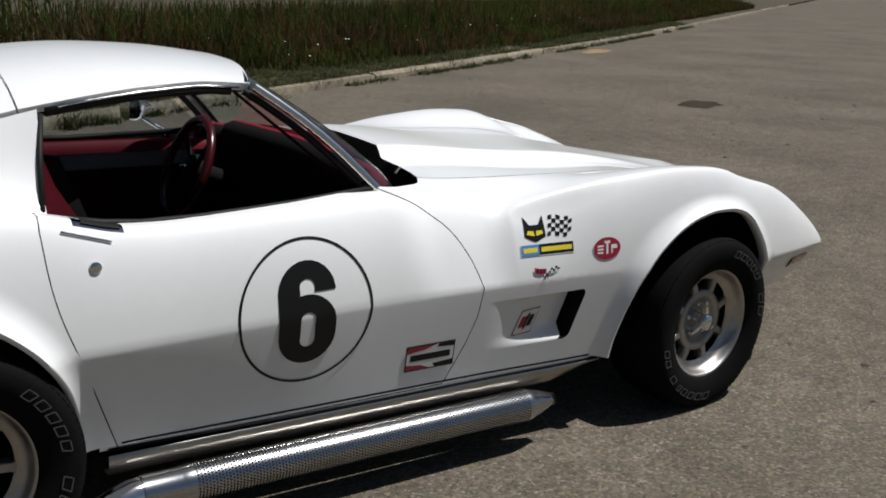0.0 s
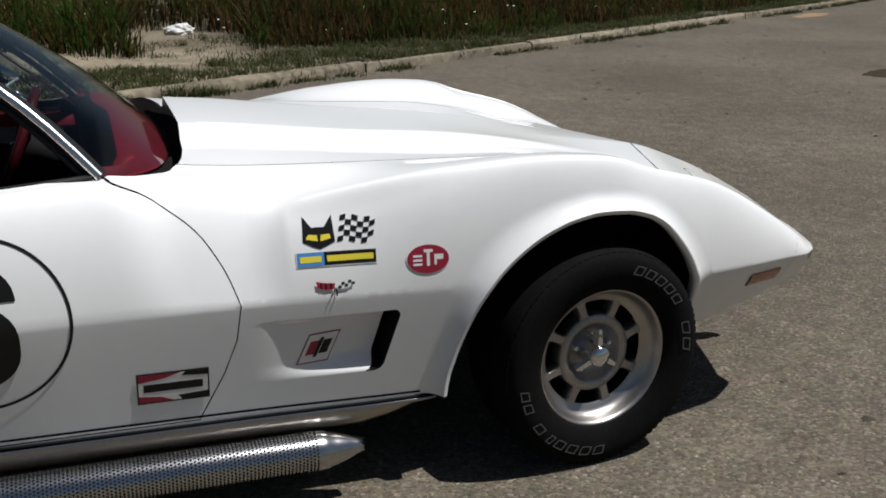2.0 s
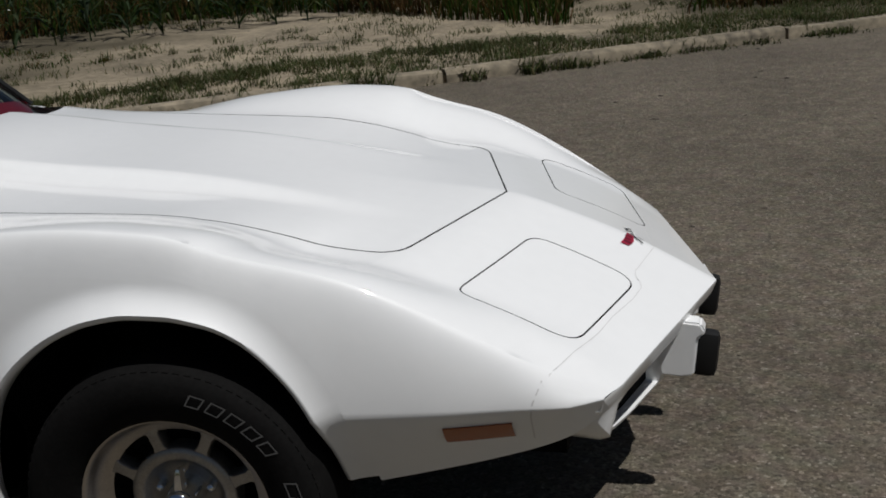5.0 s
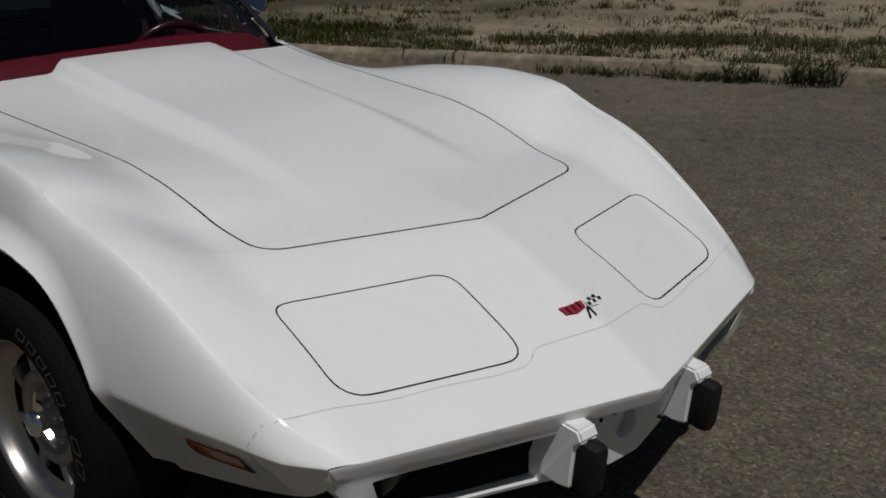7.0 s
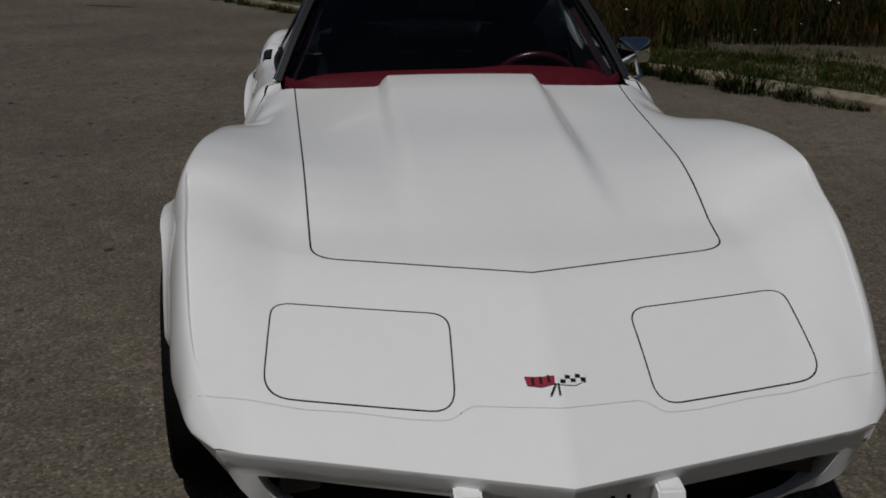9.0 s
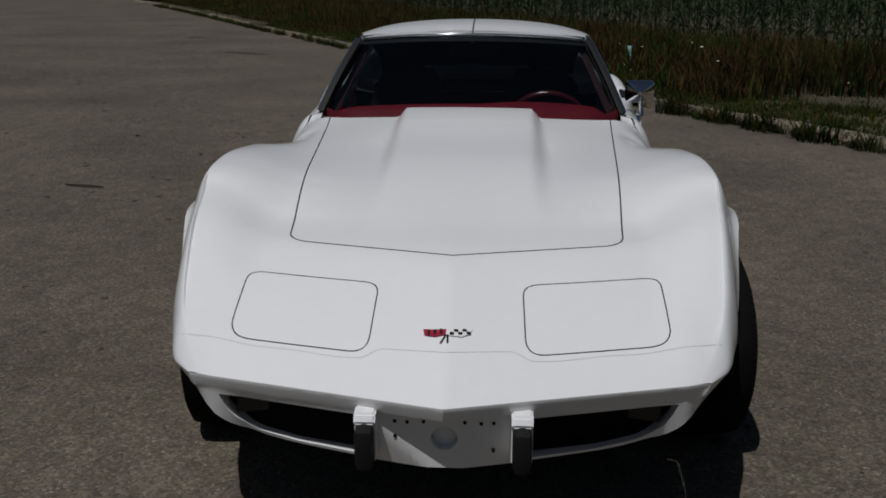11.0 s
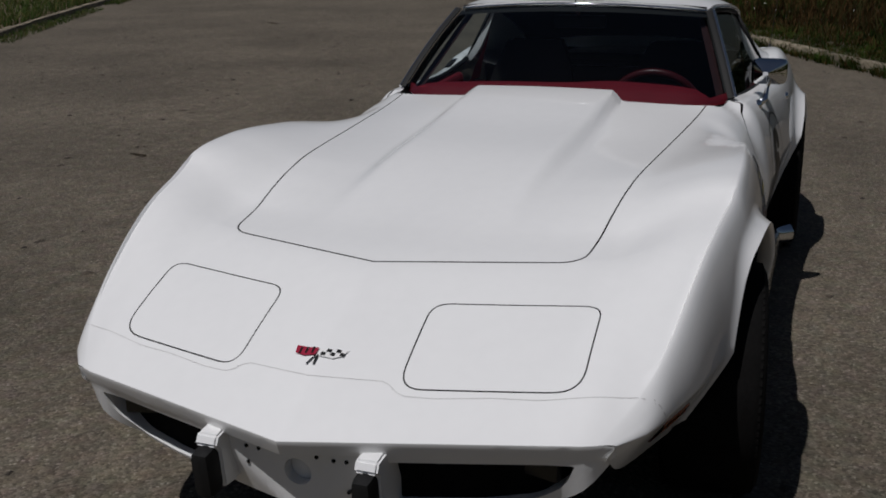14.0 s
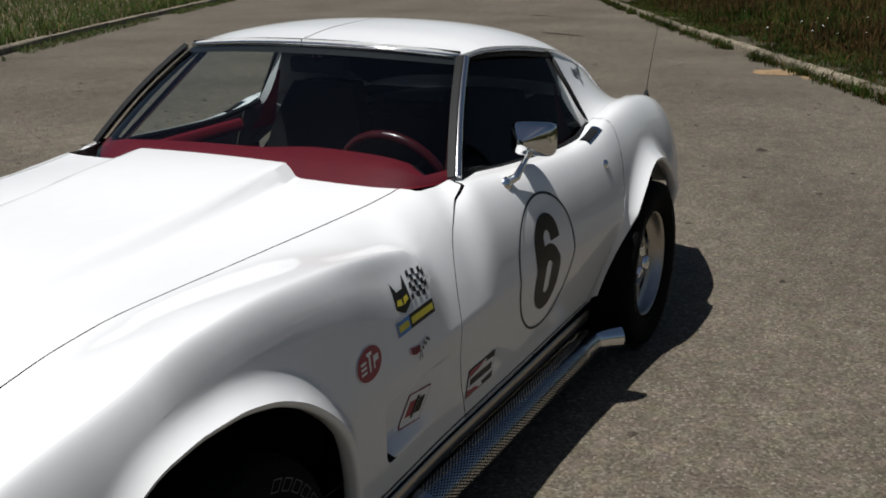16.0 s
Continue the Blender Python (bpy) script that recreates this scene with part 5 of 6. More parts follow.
for s in (1, -1):
    # local right, as read from outside, runs forward on the right side and rearward on the left
    def place(cx, cz, s=s):
        return lambda a, b, off: on_side(cx - s * a, cz + b, s, off)

    def group(name, label, s=s):
        g_ = tagged(new(name), label)
        g_.parent = car
        return g_

    side = place(-1.574, 0.582)
    number = group("number_disc", "black number 6 inside a thin black ring")
    loop_film("ring", [(0.206 * math.cos(w), 0.208 * math.sin(w)) for w in [2 * math.pi * k / 72 for k in range(72)]], 0.0075, M_BLACK, side, number, "thin black ring", off=0.0016, closed=True)
    bow = lambda cy, ry, a, b: [(0.056 * math.cos(math.pi * (a + (b - a) * k / 12)), cy + ry * math.sin(math.pi * (a + (b - a) * k / 12))) for k in range(13)]
    path = [(0.056, 0.060), (0.056, 0.064)] + bow(0.068, 0.056, 0, 1) + [(-0.056, 0.066 - 0.13 * k / 8) for k in range(1, 8)] + bow(-0.070, 0.056, 1, 2) + [(0.056, -0.070 + 0.045 * k / 5) for k in range(1, 5)] + bow(-0.026, 0.0555, 0, 1)
    loop_film("digit", path, 0.067, M_BLACK, side, number, "heavy black digit 6", 0.0020, thin=0.24)

    lamp_maker = group("fender_decal", "black and yellow sponsor decal with a chequered flag")
    lay = place(-0.735, 0.72)
    film("dark_shape", [(-0.070, 0.056), (-0.050, 0.030), (-0.018, 0.030), (0.003, 0.058), (0.007, -0.006), (-0.016, -0.016), (-0.032, -0.022), (-0.050, -0.016), (-0.074, -0.004)], M_BLACK, lay, lamp_maker, "black pointed shape", 0.012)
    film("yellow_bar", [(-0.066, 0.003), (-0.036, -0.003), (-0.038, 0.012), (-0.060, 0.014)], M_DYEL, lay, lamp_maker, off=0.0024)
    film("yellow_bar", [(-0.030, -0.003), (-0.003, 0.003), (-0.006, 0.014), (-0.028, 0.012)], M_DYEL, lay, lamp_maker, off=0.0024)
    for i in range(6):
        for j in range(5):
            if (i + j) % 2 == 0:
                u0, v0 = 0.012 + 0.0150 * i, -0.012 + 0.0125 * j
                sh = lambda u, v: (u + 0.10 * (v + 0.012) * 2.2, v + 0.05 * math.sin(u * 60) * 0.12 + 0.06 * u)
                film("check", [sh(u0, v0), sh(u0 + 0.0150, v0), sh(u0 + 0.0150, v0 + 0.0125), sh(u0, v0 + 0.0125)], M_BLACK, lay, lamp_maker)
    slab = lambda u0, v0, u1, v1: [(u0, v0), (u1, v0), (u1, v1), (u0, v1)]
    film("label_edge", slab(-0.095, -0.065, 0.111, -0.026), M_DWHITE, lay, lamp_maker)
    film("label_bar", slab(-0.092, -0.062, 0.108, -0.029), M_BLACK, lay, lamp_maker, off=0.0022)
    film("label_blue", slab(-0.092, -0.062, -0.024, -0.029), M_DBLUE, lay, lamp_maker, off=0.0026)
    for u0, u1, m_ in ((-0.085, -0.031, M_DYEL), (-0.017, 0.101, M_DYEL)):
        film("text_bar", slab(u0, -0.053, u1, -0.038), m_, lay, lamp_maker, "yellow text bar", off=0.003)

    oval = group("oval_decal", "red oval sponsor decal with white bars")
    lay = place(-0.492, 0.655)
    ell = lambda a, b: [(a * math.cos(2 * math.pi * k / 40), b * math.sin(2 * math.pi * k / 40)) for k in range(40)]
    film("white_edge", ell(0.058, 0.040), M_DWHITE, lay, oval)
    film("red_field", ell(0.0555, 0.0375), M_DRED, lay, oval, off=0.0022)
    for bar in (slab(-0.040, -0.016, -0.016, -0.010), slab(-0.040, 0.006, -0.016, 0.012), slab(-0.040, -0.005, -0.016, 0.001), slab(-0.004, -0.018, 0.004, 0.018), slab(-0.012, 0.018, 0.012, 0.026), slab(0.016, -0.016, 0.022, 0.012), slab(0.022, -0.002, 0.040, 0.012)):
        film("white_bar", bar, M_DWHITE, lay, oval, off=0.0028)

    spark = group("door_decal", "red, black and white sponsor decal with a dark text bar")
    lay = place(-1.146, 0.373)
    film("black_edge", slab(-0.088, -0.043, 0.088, 0.043), M_BLACK, lay, spark)
    film("white_field", slab(-0.084, -0.039, 0.084, 0.039), M_DWHITE, lay, spark, off=0.0022)
    film("red_point", [(-0.084, 0.039), (-0.084, 0.018), (-0.02, 0.026), (0.02, 0.039)], M_DRED, lay, spark, off=0.0026)
    film("red_point", [(-0.084, -0.039), (0.0, -0.039), (-0.03, -0.026), (-0.084, -0.02)], M_DRED, lay, spark, off=0.0026)
    film("black_point", [(0.084, -0.039), (0.084, -0.022), (0.01, -0.026), (0.02, -0.039)], M_BLACK, lay, spark, off=0.0026)
    film("black_point", [(0.03, 0.039), (0.02, 0.029), (0.084, 0.024), (0.084, 0.039)], M_BLACK, lay, spark, off=0.0026)
    film("text_bar", slab(-0.072, -0.010, 0.072, 0.012), M_BLACK, lay, spark, "dark text bar", off=0.0026)

    shift = group("vent_decal", "small slanted red and black decal in a red frame")
    lay = lambda a, b, off, s=s: in_vent(-0.775 - s * a, 0.428 + b, s, off)
    sl = lambda u0, v0, u1, v1: [(u0 + v0 * 0.45, v0), (u1 + v0 * 0.45, v0), (u1 + v1 * 0.45, v1), (u0 + v1 * 0.45, v1)]
    film("red_frame", sl(-0.043, -0.041, 0.043, 0.041), M_DRED, lay, shift)
    film("pale_field", sl(-0.040, -0.038, 0.040, 0.038), M_DWHITE, lay, shift, off=0.0022)
    film("red_block", sl(-0.030, -0.018, -0.004, 0.020), M_DRED, lay, shift, off=0.0026)
    film("black_block", sl(0.006, -0.018, 0.030, 0.020), M_BLACK, lay, shift, off=0.0026)
    film("black_block", sl(-0.006, -0.026, 0.004, 0.028), M_BLACK, lay, shift, off=0.003)


def flags(lay, scale, parent_name):
    """A small emblem of two crossed flags, red and chequered."""
    g_ = tagged(new(parent_name), "small enamel emblem of crossed red and chequered flags")
    g_.parent = car
    k = scale
    film("red_flag", [(-0.055 * k, 0.016 * k), (-0.052 * k, -0.002 * k), (-0.028 * k, -0.010 * k), (-0.004 * k, -0.008 * k), (-0.002 * k, 0.008 * k), (-0.028 * k, 0.010 * k)], M_DRED, lay, g_, off=0.004)
    for u_ in (-0.044, -0.030, -0.016):
        film("dark_stripe", [(u_ * k, 0.011 * k), (u_ * k, -0.004 * k), ((u_ + 0.005) * k, -0.006 * k), ((u_ + 0.005) * k, 0.009 * k)], M_BLACK, lay, g_, off=0.0048)
    film("pale_flag", [(0.002 * k, 0.006 * k), (0.004 * k, -0.010 * k), (0.034 * k, -0.008 * k), (0.052 * k, 0.004 * k), (0.058 * k, 0.020 * k), (0.034 * k, 0.008 * k)], M_DWHITE, lay, g_, off=0.004)
    for i in range(5):
        for j in range(2):
            if (i + j) % 2 == 0:
                u, v = 0.006 * k + 0.0095 * k * i, (-0.008 + 0.008 * j + 0.0022 * i) * k
                film("check", [(u, v), (u + 0.0095 * k, v + 0.001), (u + 0.0105 * k, v + 0.008 * k), (u + 0.001, v + 0.008 * k)], M_BLACK, lay, g_, off=0.0048)
    film("staff", [(-0.004 * k, -0.008 * k), (0.0, -0.008 * k), (-0.012 * k, -0.030 * k), (-0.016 * k, -0.029 * k)][::-1], M_BLACK, lay, g_, off=0.004)
    film("staff", [(0.0, -0.008 * k), (0.004 * k, -0.008 * k), (0.004 * k, -0.030 * k), (0.0, -0.030 * k)], M_BLACK, lay, g_, off=0.004)


flags(lambda a, b, off: on_top(0.866 + 0.0 - b, a, off) + Vector((0, 0, 0)), 1.1, "nose_emblem")
flags(lambda a, b, off: on_side(-0.735 + a, 0.605 + b, -1, off), 0.9, "fender_emblem")
flags(lambda a, b, off: on_side(-0.735 - a, 0.605 + b, 1, off), 0.9, "fender_emblem")
M_BADGE = mat("badge_metal", (0.16, 0.16, 0.17), 0.4, 0.8, 0.2, 60)
SAIL_MARK = (-2.39, 1.043)
for s in (1, -1):
    roof_badge = tagged(new("roof_emblem"), "small grey metal emblem of crossed flags")
    roof_badge.parent = car
    def lay(a, b, off, s=s):
        x, z = SAIL_MARK[0] - a, SAIL_MARK[1] + b
        hit = SAIL[s].ray_cast(Vector((x, s * 2, z)), Vector((0, -s, 0)))[0]
        return (hit or Vector((x, s * 0.65, z))) + Vector((0, s * off * 0.8, off * 0.6))
    for d in (1, -1):
        film("flag_bar", [(d * 0.004, -0.030), (d * 0.011, -0.030), (d * 0.003, 0.004), (d * -0.004, 0.004)][::d], M_BADGE, lay, roof_badge, off=0.004)
        film("flag_field", [(d * 0.002, 0.002), (d * 0.026, 0.000), (d * 0.054, 0.012), (d * 0.050, 0.032), (d * 0.024, 0.022), (d * 0.004, 0.024)][::d], M_BADGE, lay, roof_badge, off=0.004)


# ---- growth and litter (stuff) ----
def blades(name, spots, material, label, category):
    """Many bent blades in one mesh; each spot gives root, height, lean, width and heading."""
    verts, faces = [], []
    for (x, y, z, h, lean, w, a) in spots:
        dx, dy = math.cos(a), math.sin(a)
        b0 = len(verts)
        for t, k in ((0.0, 0.8), (0.35, 1.0), (0.7, 0.75)):
            o = lean * h * t * t
            for s in (-1, 1):
                verts.append((x + dx * o - dy * s * w * k / 2, y + dy * o + dx * s * w * k / 2, z + h * (t - 0.25 * lean * t * t)))
        verts.append((x + dx * lean * h, y + dy * lean * h, z + h * (1 - 0.25 * lean)))
        faces += [(b0, b0 + 1, b0 + 3, b0 + 2), (b0 + 2, b0 + 3, b0 + 5, b0 + 4), (b0 + 4, b0 + 5, b0 + 6)]
    me = bpy.data.meshes.new(name)
    me.from_pydata(verts, [], faces)
    me.materials.append(material)
    return tagged(new(name, me), label, category, kind="stuff")


rng = random.Random(11)


def field_start(x):
    """How far behind the kerb the tall growth begins."""
    if x > 1:
        return 1.0 + 1.2 * ss((5 - x) / 4)
    if x > -8:
        return 2.2 + 5.6 * ss((1.0 - x) / 2.5) * ss((x + 8) / 2.5)
    return 0.75


tall = []
for _ in range(120000):
    x = rng.uniform(-44, 48)
    f0 = field_start(x)
    o = f0 + rng.random() ** 1.7 * 6.0 + rng.uniform(-0.3, 0.25)
    p = kerb_point(x, o)
    if ((p.x - 0.05) / 0.75) ** 2 + ((p.y - 10.6) / 2.1) ** 2 < 1:
        continue
    nz = noise.noise(p * 0.35) + 0.5 * noise.noise(p * 1.3)
    low_side = ss((-7.5 - x) / 3)
    h = (0.45 + 0.55 * rng.random()) * (1 + 0.4 * nz) * (0.4 + 0.6 * ss((o - f0) / 1.2)) * (1 - 0.45 * low_side)
    tall.append((p.x, p.y, 0.06, max(h, 0.12), rng.uniform(0.1, 0.8), rng.uniform(0.008, 0.026), rng.uniform(0, 6.283)))
for _ in range(26000):
    x = -150 + 108 * rng.random() ** 0.7
    o = 0.35 + rng.random() ** 1.5 * 9
    p = kerb_point(x, o)
    tall.append((p.x, p.y, 0.06, rng.uniform(0.3, 0.9) * (1 + 0.5 * noise.noise(p * 0.3)), rng.uniform(0.1, 0.8), rng.uniform(0.05, 0.12), rng.uniform(0, 6.283)))
dry = [q for k, q in enumerate(tall) if noise.noise(Vector((q[0] * 0.45, q[1] * 0.45, 0))) + 0.45 * noise.noise(Vector((q[0] * 1.7, q[1] * 1.7, 4))) + (0.16 if q[0] < -7 else 0.10) - 0.9 * max(0.0, q[3] - 0.62) > 0.03 + 0.5 * (k * 0.618 % 1 - 0.5)]
kept = set(dry)
tall = [q for q in tall if q not in kept]
blades("dry_weeds", dry, M_DRY, "dry rust-brown weeds behind the kerb", "weeds")
blades("tall_weeds", tall, M_TALL, "dense tall green and brown weeds behind the kerb", "weeds")

low = []


def tuft(c, n_, r, big, z, wide=0.012):
    for _ in range(n_):
        a, q = rng.uniform(0, 6.283), r * math.sqrt(rng.random())
        low.append((c.x + q * math.cos(a), c.y + q * math.sin(a), z, big * rng.uniform(0.4, 1.1), rng.uniform(0.3, 1.2), rng.uniform(0.4, 1.0) * wide, rng.uniform(0, 6.283)))


for _ in range(11500):
    x = rng.uniform(-24, 24)
    d = rng.random()
    o = rng.uniform(0.15, 1.5) if d < 0.55 else rng.uniform(1.0, 8.0)
    c = kerb_point(x, o)
    if noise.noise(c * 0.55) + 0.6 * noise.noise(c * 1.9) < (-0.38 if o < 1.7 else -0.04):
        continue
    tuft(c, rng.randint(10, 40), rng.uniform(0.06, 0.28), rng.uniform(0.03, 0.13), verge_z(x, o) - 0.01)
# growth in the gutter and over the kerb
for _ in range(2300):
    x = rng.uniform(-40, 24)
    thick = 0.25 * ss((-5 - x) / 3)
    if noise.noise(Vector((x * 0.55, 3.0, 0))) + 0.5 * noise.noise(Vector((x * 2.1, 8.0, 0))) < -0.10 - thick:
        continue
    tuft(kerb_point(x, rng.uniform(-0.09, 0.16)), rng.randint(14, 40), rng.uniform(0.05, 0.18), rng.uniform(0.03, 0.11) * (1 + 3 * thick), 0.0, 0.012)
for x, y, k in ((-2.2, 6.3, 1.0), (-1.75, 6.45, 1.3), (-0.95, 6.85, 0.7), (-0.5, 7.1, 0.9), (-0.25, 7.2, 0.7)):
    tuft(Vector((x, kerb_y(x) - 0.03, 0)), int(120 * k), 0.16 * k, 0.20 * k, 0.0, 0.016)
for x, k in ((-9.6, 0.8), (-8.75, 1.0), (-8.1, 1.2), (-7.45, 1.0), (-6.95, 1.1), (-6.3, 1.3), (-5.8, 0.9)):
    tuft(kerb_point(x, 0.02), int(170 * k), 0.20 * k, 0.22 * k, 0.0, 0.018)
dark = [q for q in low if q[0] < -5.5 - 1.5 * noise.noise(Vector((q[0], q[1], 0)))]
low = [q for q in low if q[0] >= -5.5 - 1.5 * noise.noise(Vector((q[0], q[1], 0)))]
blades("dark_weeds", dark, M_TALL, "dark low weeds along the kerb", "weeds")
blades("low_weeds", low, M_WEED, "low weeds matted along the kerb and gravel", "weeds")

lawn = []
for _ in range(40000):
    x = rng.uniform(-40, 6)
    o = ROAD_W - 0.48 - rng.random() ** 1.6 * 9
    p = kerb_point(x, o)
    lawn.append((p.x, p.y, 0.06, rng.uniform(0.06, 0.30), rng.uniform(0.2, 0.9), rng.uniform(0.01, 0.025), rng.uniform(0, 6.283)))
for _ in range(9000):
    x = rng.uniform(-40, 4)
    o = ROAD_W + rng.uniform(-0.30, 0.06)
    p = kerb_point(x, o)
    if noise.noise(p * 0.8) > -0.12:
        lawn.append((p.x, p.y, 0.0, rng.uniform(0.03, 0.12), rng.uniform(0.3, 1.0), rng.uniform(0.006, 0.016), rng.uniform(0, 6.283)))
for _ in range(16000):
    x = -165 + 127 * rng.random() ** 0.8
    p = kerb_point(x, ROAD_W - 0.5 - rng.random() ** 1.4 * 34)
    lawn.append((p.x, p.y, 0.04, rng.uniform(0.2, 0.5), rng.uniform(0.2, 0.9), rng.uniform(0.08, 0.2), rng.uniform(0, 6.283)))
blades("grass", lawn, M_LAWN, "rough grass across the road", "grass")

# maize standing in rows beyond the weeds
verts, faces = [], []
for row in range(14):
    for k in range(150):
        x = -58 + 0.42 * k + rng.uniform(-0.05, 0.05)
        p = kerb_point(x, 6.2 + (0.75 + 0.06 * row) * row + rng.uniform(-0.06, 0.06))
        h = rng.uniform(0.95, 1.25)
        for a0, z0, ln, w in [(rng.uniform(0, 6.283), 0.1 + h * 0.85 * q / 9, rng.uniform(0.35, 0.6), rng.uniform(0.04, 0.07)) for q in range(8)] + [(rng.uniform(0, 6.283), h * 0.9, 0.12, 0.03)]:
            dx, dy = math.cos(a0), math.sin(a0)
            b0 = len(verts)
            for t, up, ww in ((0, 0, 0.5), (0.35, 0.32, 1.0), (0.7, 0.36, 0.8), (1.0, 0.18, 0.15)):
                for s in (-1, 1):
                    verts.append((p.x + dx * ln * t - dy * s * w * ww / 2, p.y + dy * ln * t + dx * s * w * ww / 2, z0 + up * ln))
            faces += [(b0, b0 + 1, b0 + 3, b0 + 2), (b0 + 2, b0 + 3, b0 + 5, b0 + 4), (b0 + 4, b0 + 5, b0 + 7, b0 + 6)]
        b0 = len(verts)
        for z in (0, h):
            for s in ((0.012, 0), (-0.006, 0.01), (-0.006, -0.01)):
                verts.append((p.x + s[0], p.y + s[1], z + 0.05))
        faces += [(b0, b0 + 1, b0 + 4, b0 + 3), (b0 + 1, b0 + 2, b0 + 5, b0 + 4), (b0 + 2, b0, b0 + 3, b0 + 5)]
me = bpy.data.meshes.new("maize")
me.from_pydata(verts, [], faces)
me.materials.append(M_CORN)
tagged(new("maize", me), "rows of tall green maize beyond the weeds", "crop", kind="stuff")


def chips(name, spots, material, label, category):
    verts, faces = [], []
    for (x, y, z, r, flat, a) in spots:
        b0 = len(verts)
        for k in range(6):
            w = a + 6.283 * k / 6
            rr = r * rng.uniform(0.6, 1.2)
            verts.append((x + rr * math.cos(w), y + rr * math.sin(w) * rng.uniform(0.5, 1.0), z))
        verts.append((x, y, z + r * flat))
        faces += [(b0 + k, b0 + (k + 1) % 6, b0 + 6) for k in range(6)]
    me = bpy.data.meshes.new(name)
    me.from_pydata(verts, [], faces)
    me.materials.append(material)
    return tagged(new(name, me), label, category, kind="stuff")


st = []
for _ in range(7000):
    x = rng.uniform(-10, 14)
    o = 0.15 + rng.random() ** 1.5 * 8.5
    p = kerb_point(x, o)
    st.append((p.x, p.y, verge_z(x, o) - 0.004, rng.choice((0.008, 0.010, 0.014, 0.02, 0.03)) * rng.uniform(0.6, 1.1), 0.35, rng.uniform(0, 6)))
chips("stones", st, M_STONE, "scattered pale stones on the gravel", "stones")
lt = []
for x, y, r in ((-0.6, -1.48, 0.02), (-3.44, -2.91, 0.03), (-0.89, 1.44, 0.015), (-0.11, -1.2, 0.018), (-6.1, -3.2, 0.04), (-3.33, -3.55, 0.03), (-6.7, 0.54, 0.05), (0.64, -1.16, 0.015), (2.6, 0.86, 0.02), (4.4, 3.05, 0.03)):
    lt.append((x, y, 0.001, r, 0.35, rng.uniform(0, 6)))
for _ in range(1500):
    p = kerb_point(rng.uniform(-22, 14), rng.uniform(ROAD_W, -0.1))
    lt.append((p.x, p.y, 0.001, rng.choice((0.006, 0.009, 0.012, 0.018, 0.03)) * rng.uniform(0.7, 1.3), 0.25, rng.uniform(0, 6)))
for _ in range(330):
    lt.append((rng.uniform(-18, 0.5), rng.uniform(-9, -1.3), 0.001, rng.uniform(0.012, 0.042), 0.2, rng.uniform(0, 6)))
chips("road_litter", lt, M_LITTER, "dark leaf litter and crumbs on the asphalt", "litter")
fl = []
for _ in range(90):
    x = rng.uniform(-16, 16)
    p = kerb_point(x, field_start(x) + rng.uniform(-0.2, 1.2))
    fl.append((p.x, p.y, rng.uniform(0.2, 0.6), rng.uniform(0.012, 0.025), 0.5, rng.uniform(0, 6)))
chips("white_flowers", fl, M_FLOWER, "small white flower heads among the weeds", "flowers")
bm = bmesh.new()
box(bm, (-12.4, 2.05, 0.21), (0.03, 0.055, 0.42), None, 0.004)
tagged(part("survey_stake", bm, M_STAKE), "pale blue-green marker stake in the weeds", "stake")


# ---- road marks and the far end of the road ----
def patch(name, c, a, b, turn, material, label, category, z=0.004):
    """A flat patch with an uneven outline, laid on the asphalt."""
    bm = bmesh.new()
    pts = []
    for k in range(28):
        w = 2 * math.pi * k / 28
        r = 1 + 0.35 * noise.noise(Vector((2 * math.cos(w), 2 * math.sin(w), c[0]))) + 0.12 * noise.noise(Vector((7 * math.cos(w), 7 * math.sin(w), c[1])))
        p = Matrix.Rotation(turn, 2) @ Vector((a * r * math.cos(w), b * r * math.sin(w)))
        pts.append(bm.verts.new((c[0] + p.x, c[1] + p.y, z)))
    bm.faces.new(pts)
    ob = part(name, bm, material, smooth=False)
    return tagged(ob, label, category, kind="structure")


M_TAR = mat("tar", (0.045, 0.036, 0.026), 0.95, 0, 0.5, 9, 0.8, 90, spec=0.05)
for c, a, b, turn in (((7.25, 6.1), 0.42, 0.26, 0.6), ((-15.85, -4.5), 0.52, 0.07, 1.05), ((-20.15, -6.6), 0.3, 0.10, 1.4), ((-3.82, -2.8), 0.16, 0.04, 1.3), ((-3.38, -3.6), 0.09, 0.03, 1.2), ((-13.8, -8.3), 0.25, 0.05, 0.9)):
    patch("tar_patch", c, a, b, turn, M_TAR, "dark tar patch on the asphalt", "road patch")

M_WASH = mat("washed_sand", (0.26, 0.17, 0.085), 0.95, 0, 0.5, 3.0, 0.6, 60)
for c, a, b, turn in (((-11.75, -0.15), 0.30, 0.42, 0.5), ((-11.4, 0.25), 0.22, 0.16, 0.5), ((12.1, 13.7), 0.75, 0.22, 0.6)):
    patch("sand_patch", c, a, b, turn, M_WASH, "ochre sand washed onto the asphalt by the kerb", "road patch")

# woods along the horizon
verts, faces = [], []
for _ in range(36000):
    a = rng.uniform(1.7, 4.4)
    r = rng.uniform(330, 420)
    top = 9 + 5 * noise.noise(Vector((a * 14, 0, 0))) + 3 * noise.noise(Vector((a * 60, 1, 0)))
    c = Vector((r * math.cos(a), r * math.sin(a), max(0.4, top) * rng.random() ** 0.7))
    u = Vector((rng.gauss(0, 1), rng.gauss(0, 1), rng.gauss(0, 1))).normalized()
    w = u.orthogonal().normalized()
    k = rng.uniform(1.0, 2.6)
    b0 = len(verts)
    verts += [c + u * k, c + w * k * 0.7, c - u * k, c - w * k * 0.7]
    faces.append((b0, b0 + 1, b0 + 2, b0 + 3))
me = bpy.data.meshes.new("far_woods")
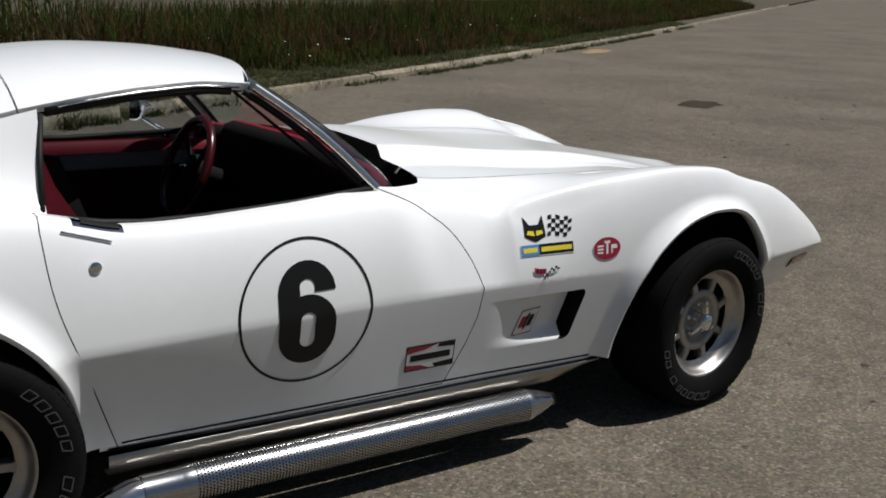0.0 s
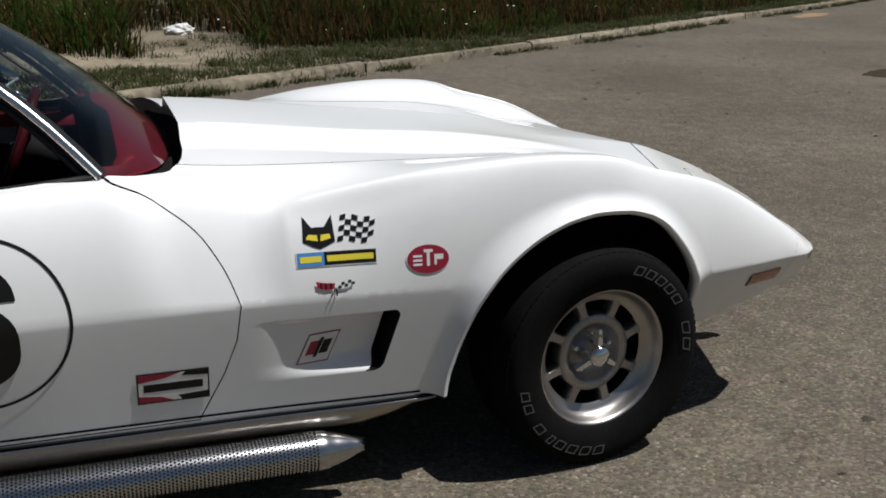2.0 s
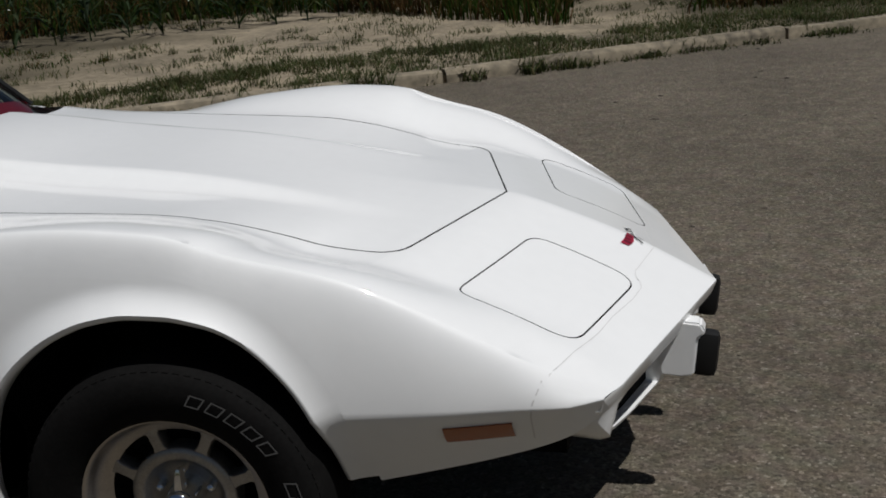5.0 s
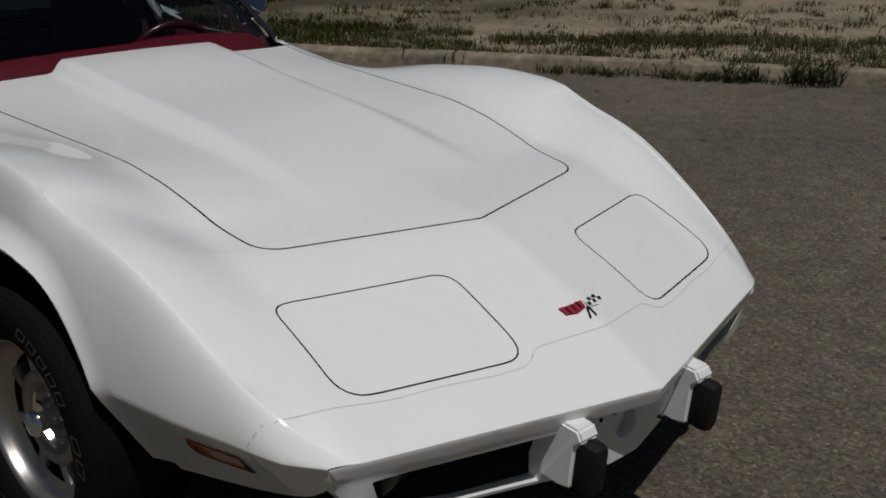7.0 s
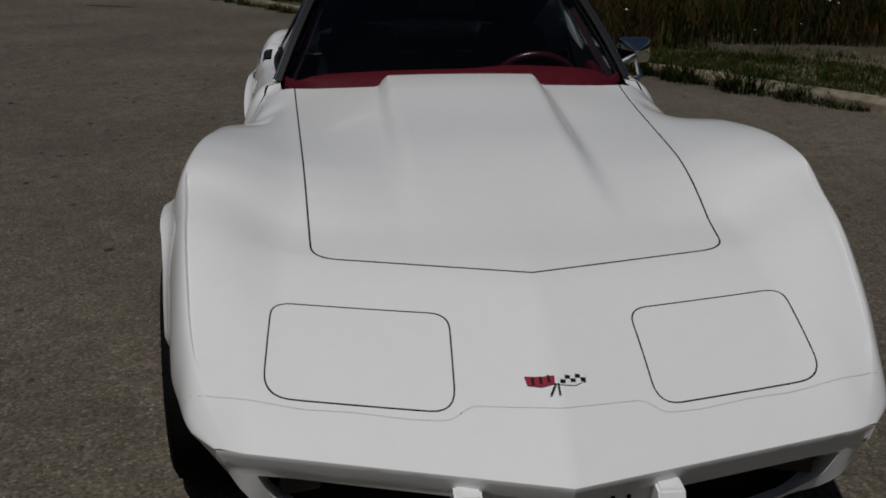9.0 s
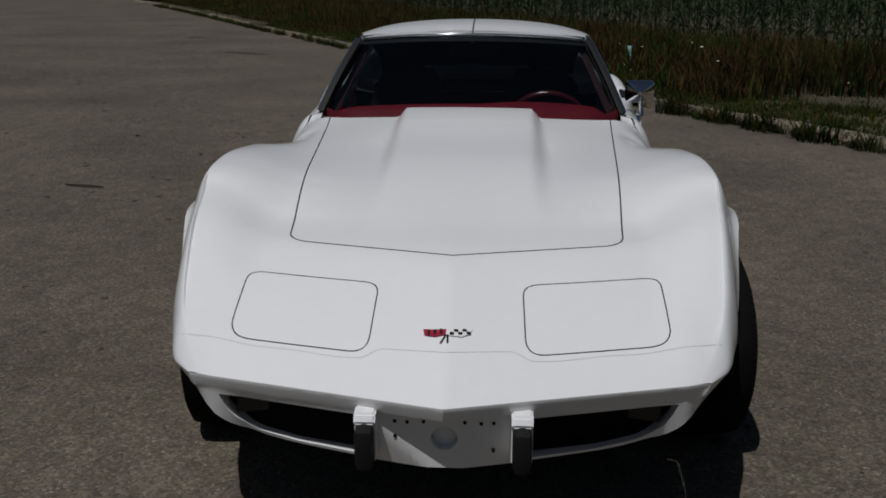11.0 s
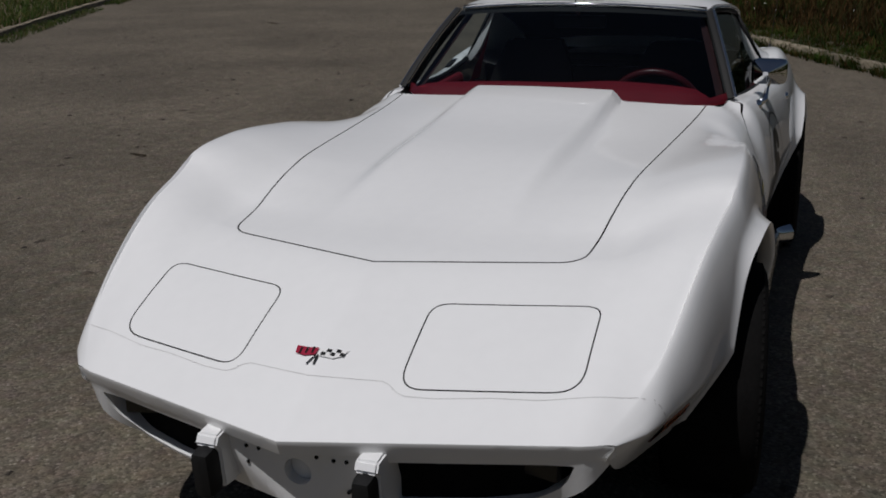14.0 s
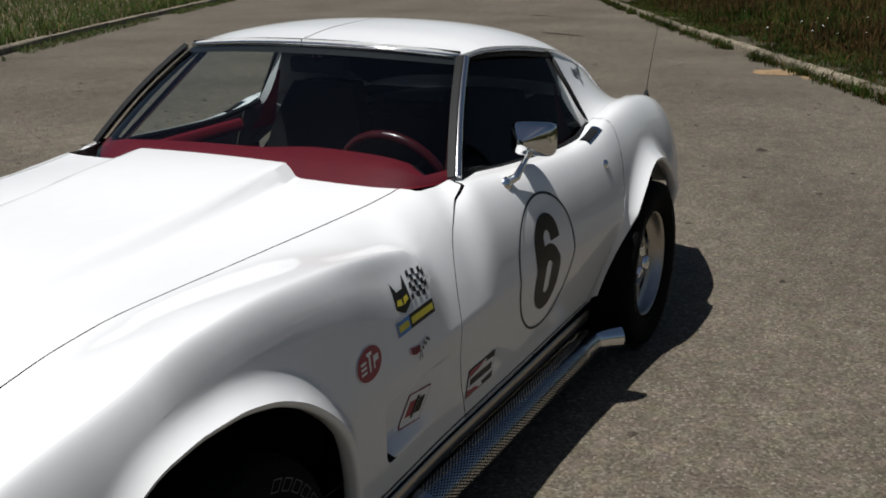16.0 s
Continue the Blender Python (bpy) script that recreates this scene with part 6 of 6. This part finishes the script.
me.from_pydata(verts, [], faces)
me.materials.append(M_CORN)
tagged(new("far_woods", me), "dark green woods along the horizon", "woods", kind="stuff")

far = []
for _ in range(30000):
    x = -170 + 118 * rng.random() ** 0.75
    p = kerb_point(x, 9 + rng.random() ** 1.3 * 40)
    far.append((p.x, p.y, 0.2, rng.uniform(0.7, 1.15), rng.uniform(0.2, 0.7), rng.uniform(0.10, 0.22), rng.uniform(0, 6.283)))
blades("maize_beyond", far, M_CORN, "maize field running on into the distance", "crop")

# a flatbed truck standing far along the road
M_TRUCK = mat("faded_pink_paint", (0.19, 0.145, 0.135), 0.6, 0, 0.2, 1.5)
M_CHASSIS = mat("dusty_chassis", (0.05, 0.042, 0.038), 0.8, 0, 0.2, 3)
truck = tagged(new("truck"), "faded pinkish truck standing far along the road", "truck")
part("cab", box_bm((2.05, 0, 1.55), (1.7, 2.1, 1.75), None, 0.12), M_TRUCK, truck, "boxy cab")
part("cab_window", box_bm((2.05, 0, 2.0), (1.15, 2.14, 0.55), None, 0.05), M_BLACK, truck, "dark side window")
part("cargo_body", box_bm((-1.1, 0, 1.9), (4.3, 2.2, 1.9), None, 0.05), M_TRUCK, truck, "tall box body")
part("chassis", box_bm((-0.2, 0, 0.72), (5.9, 0.9, 0.16), None, 0.02), M_CHASSIS, truck)
for x in (2.1, -0.6, -2.6):
    for y in (0.95, -0.95):
        bm = lathe(bmesh.new(), [(0.0, -0.12), (0.40, -0.12), (0.46, -0.08), (0.46, 0.08), (0.40, 0.12), (0.24, 0.12), (0.22, 0.07), (0.0, 0.07)], 28, "y", (x, y, 0.46))
        part("truck_wheel", bm, M_TYRE, truck, "black truck wheel")
truck.matrix_basis = pose(-157.6, -90.7, 0.0, 0, 0, -62) @ Matrix.Scale(1.3, 4)

# a crumpled white bag among the weeds
bm = bmesh.new()
bmesh.ops.create_icosphere(bm, subdivisions=4, radius=1.0)
for q in bm.verts:
    d = q.co.normalized()
    k = 1 + 0.28 * noise.noise(d * 1.8) + 0.22 * noise.noise(d * 4.5) + 0.10 * noise.noise(d * 11)
    q.co = Vector((d.x * 0.20 * k + 0.10, d.y * 0.14 * k + 11.75, max(0.0, 0.08 + d.z * 0.10 * k) + 0.06))
tagged(part("plastic_bag", bm, mat("white_plastic", (0.62, 0.62, 0.60), 0.5, 0, 0.1, 20), smooth=False), "crumpled white plastic bag among the weeds", "bag")
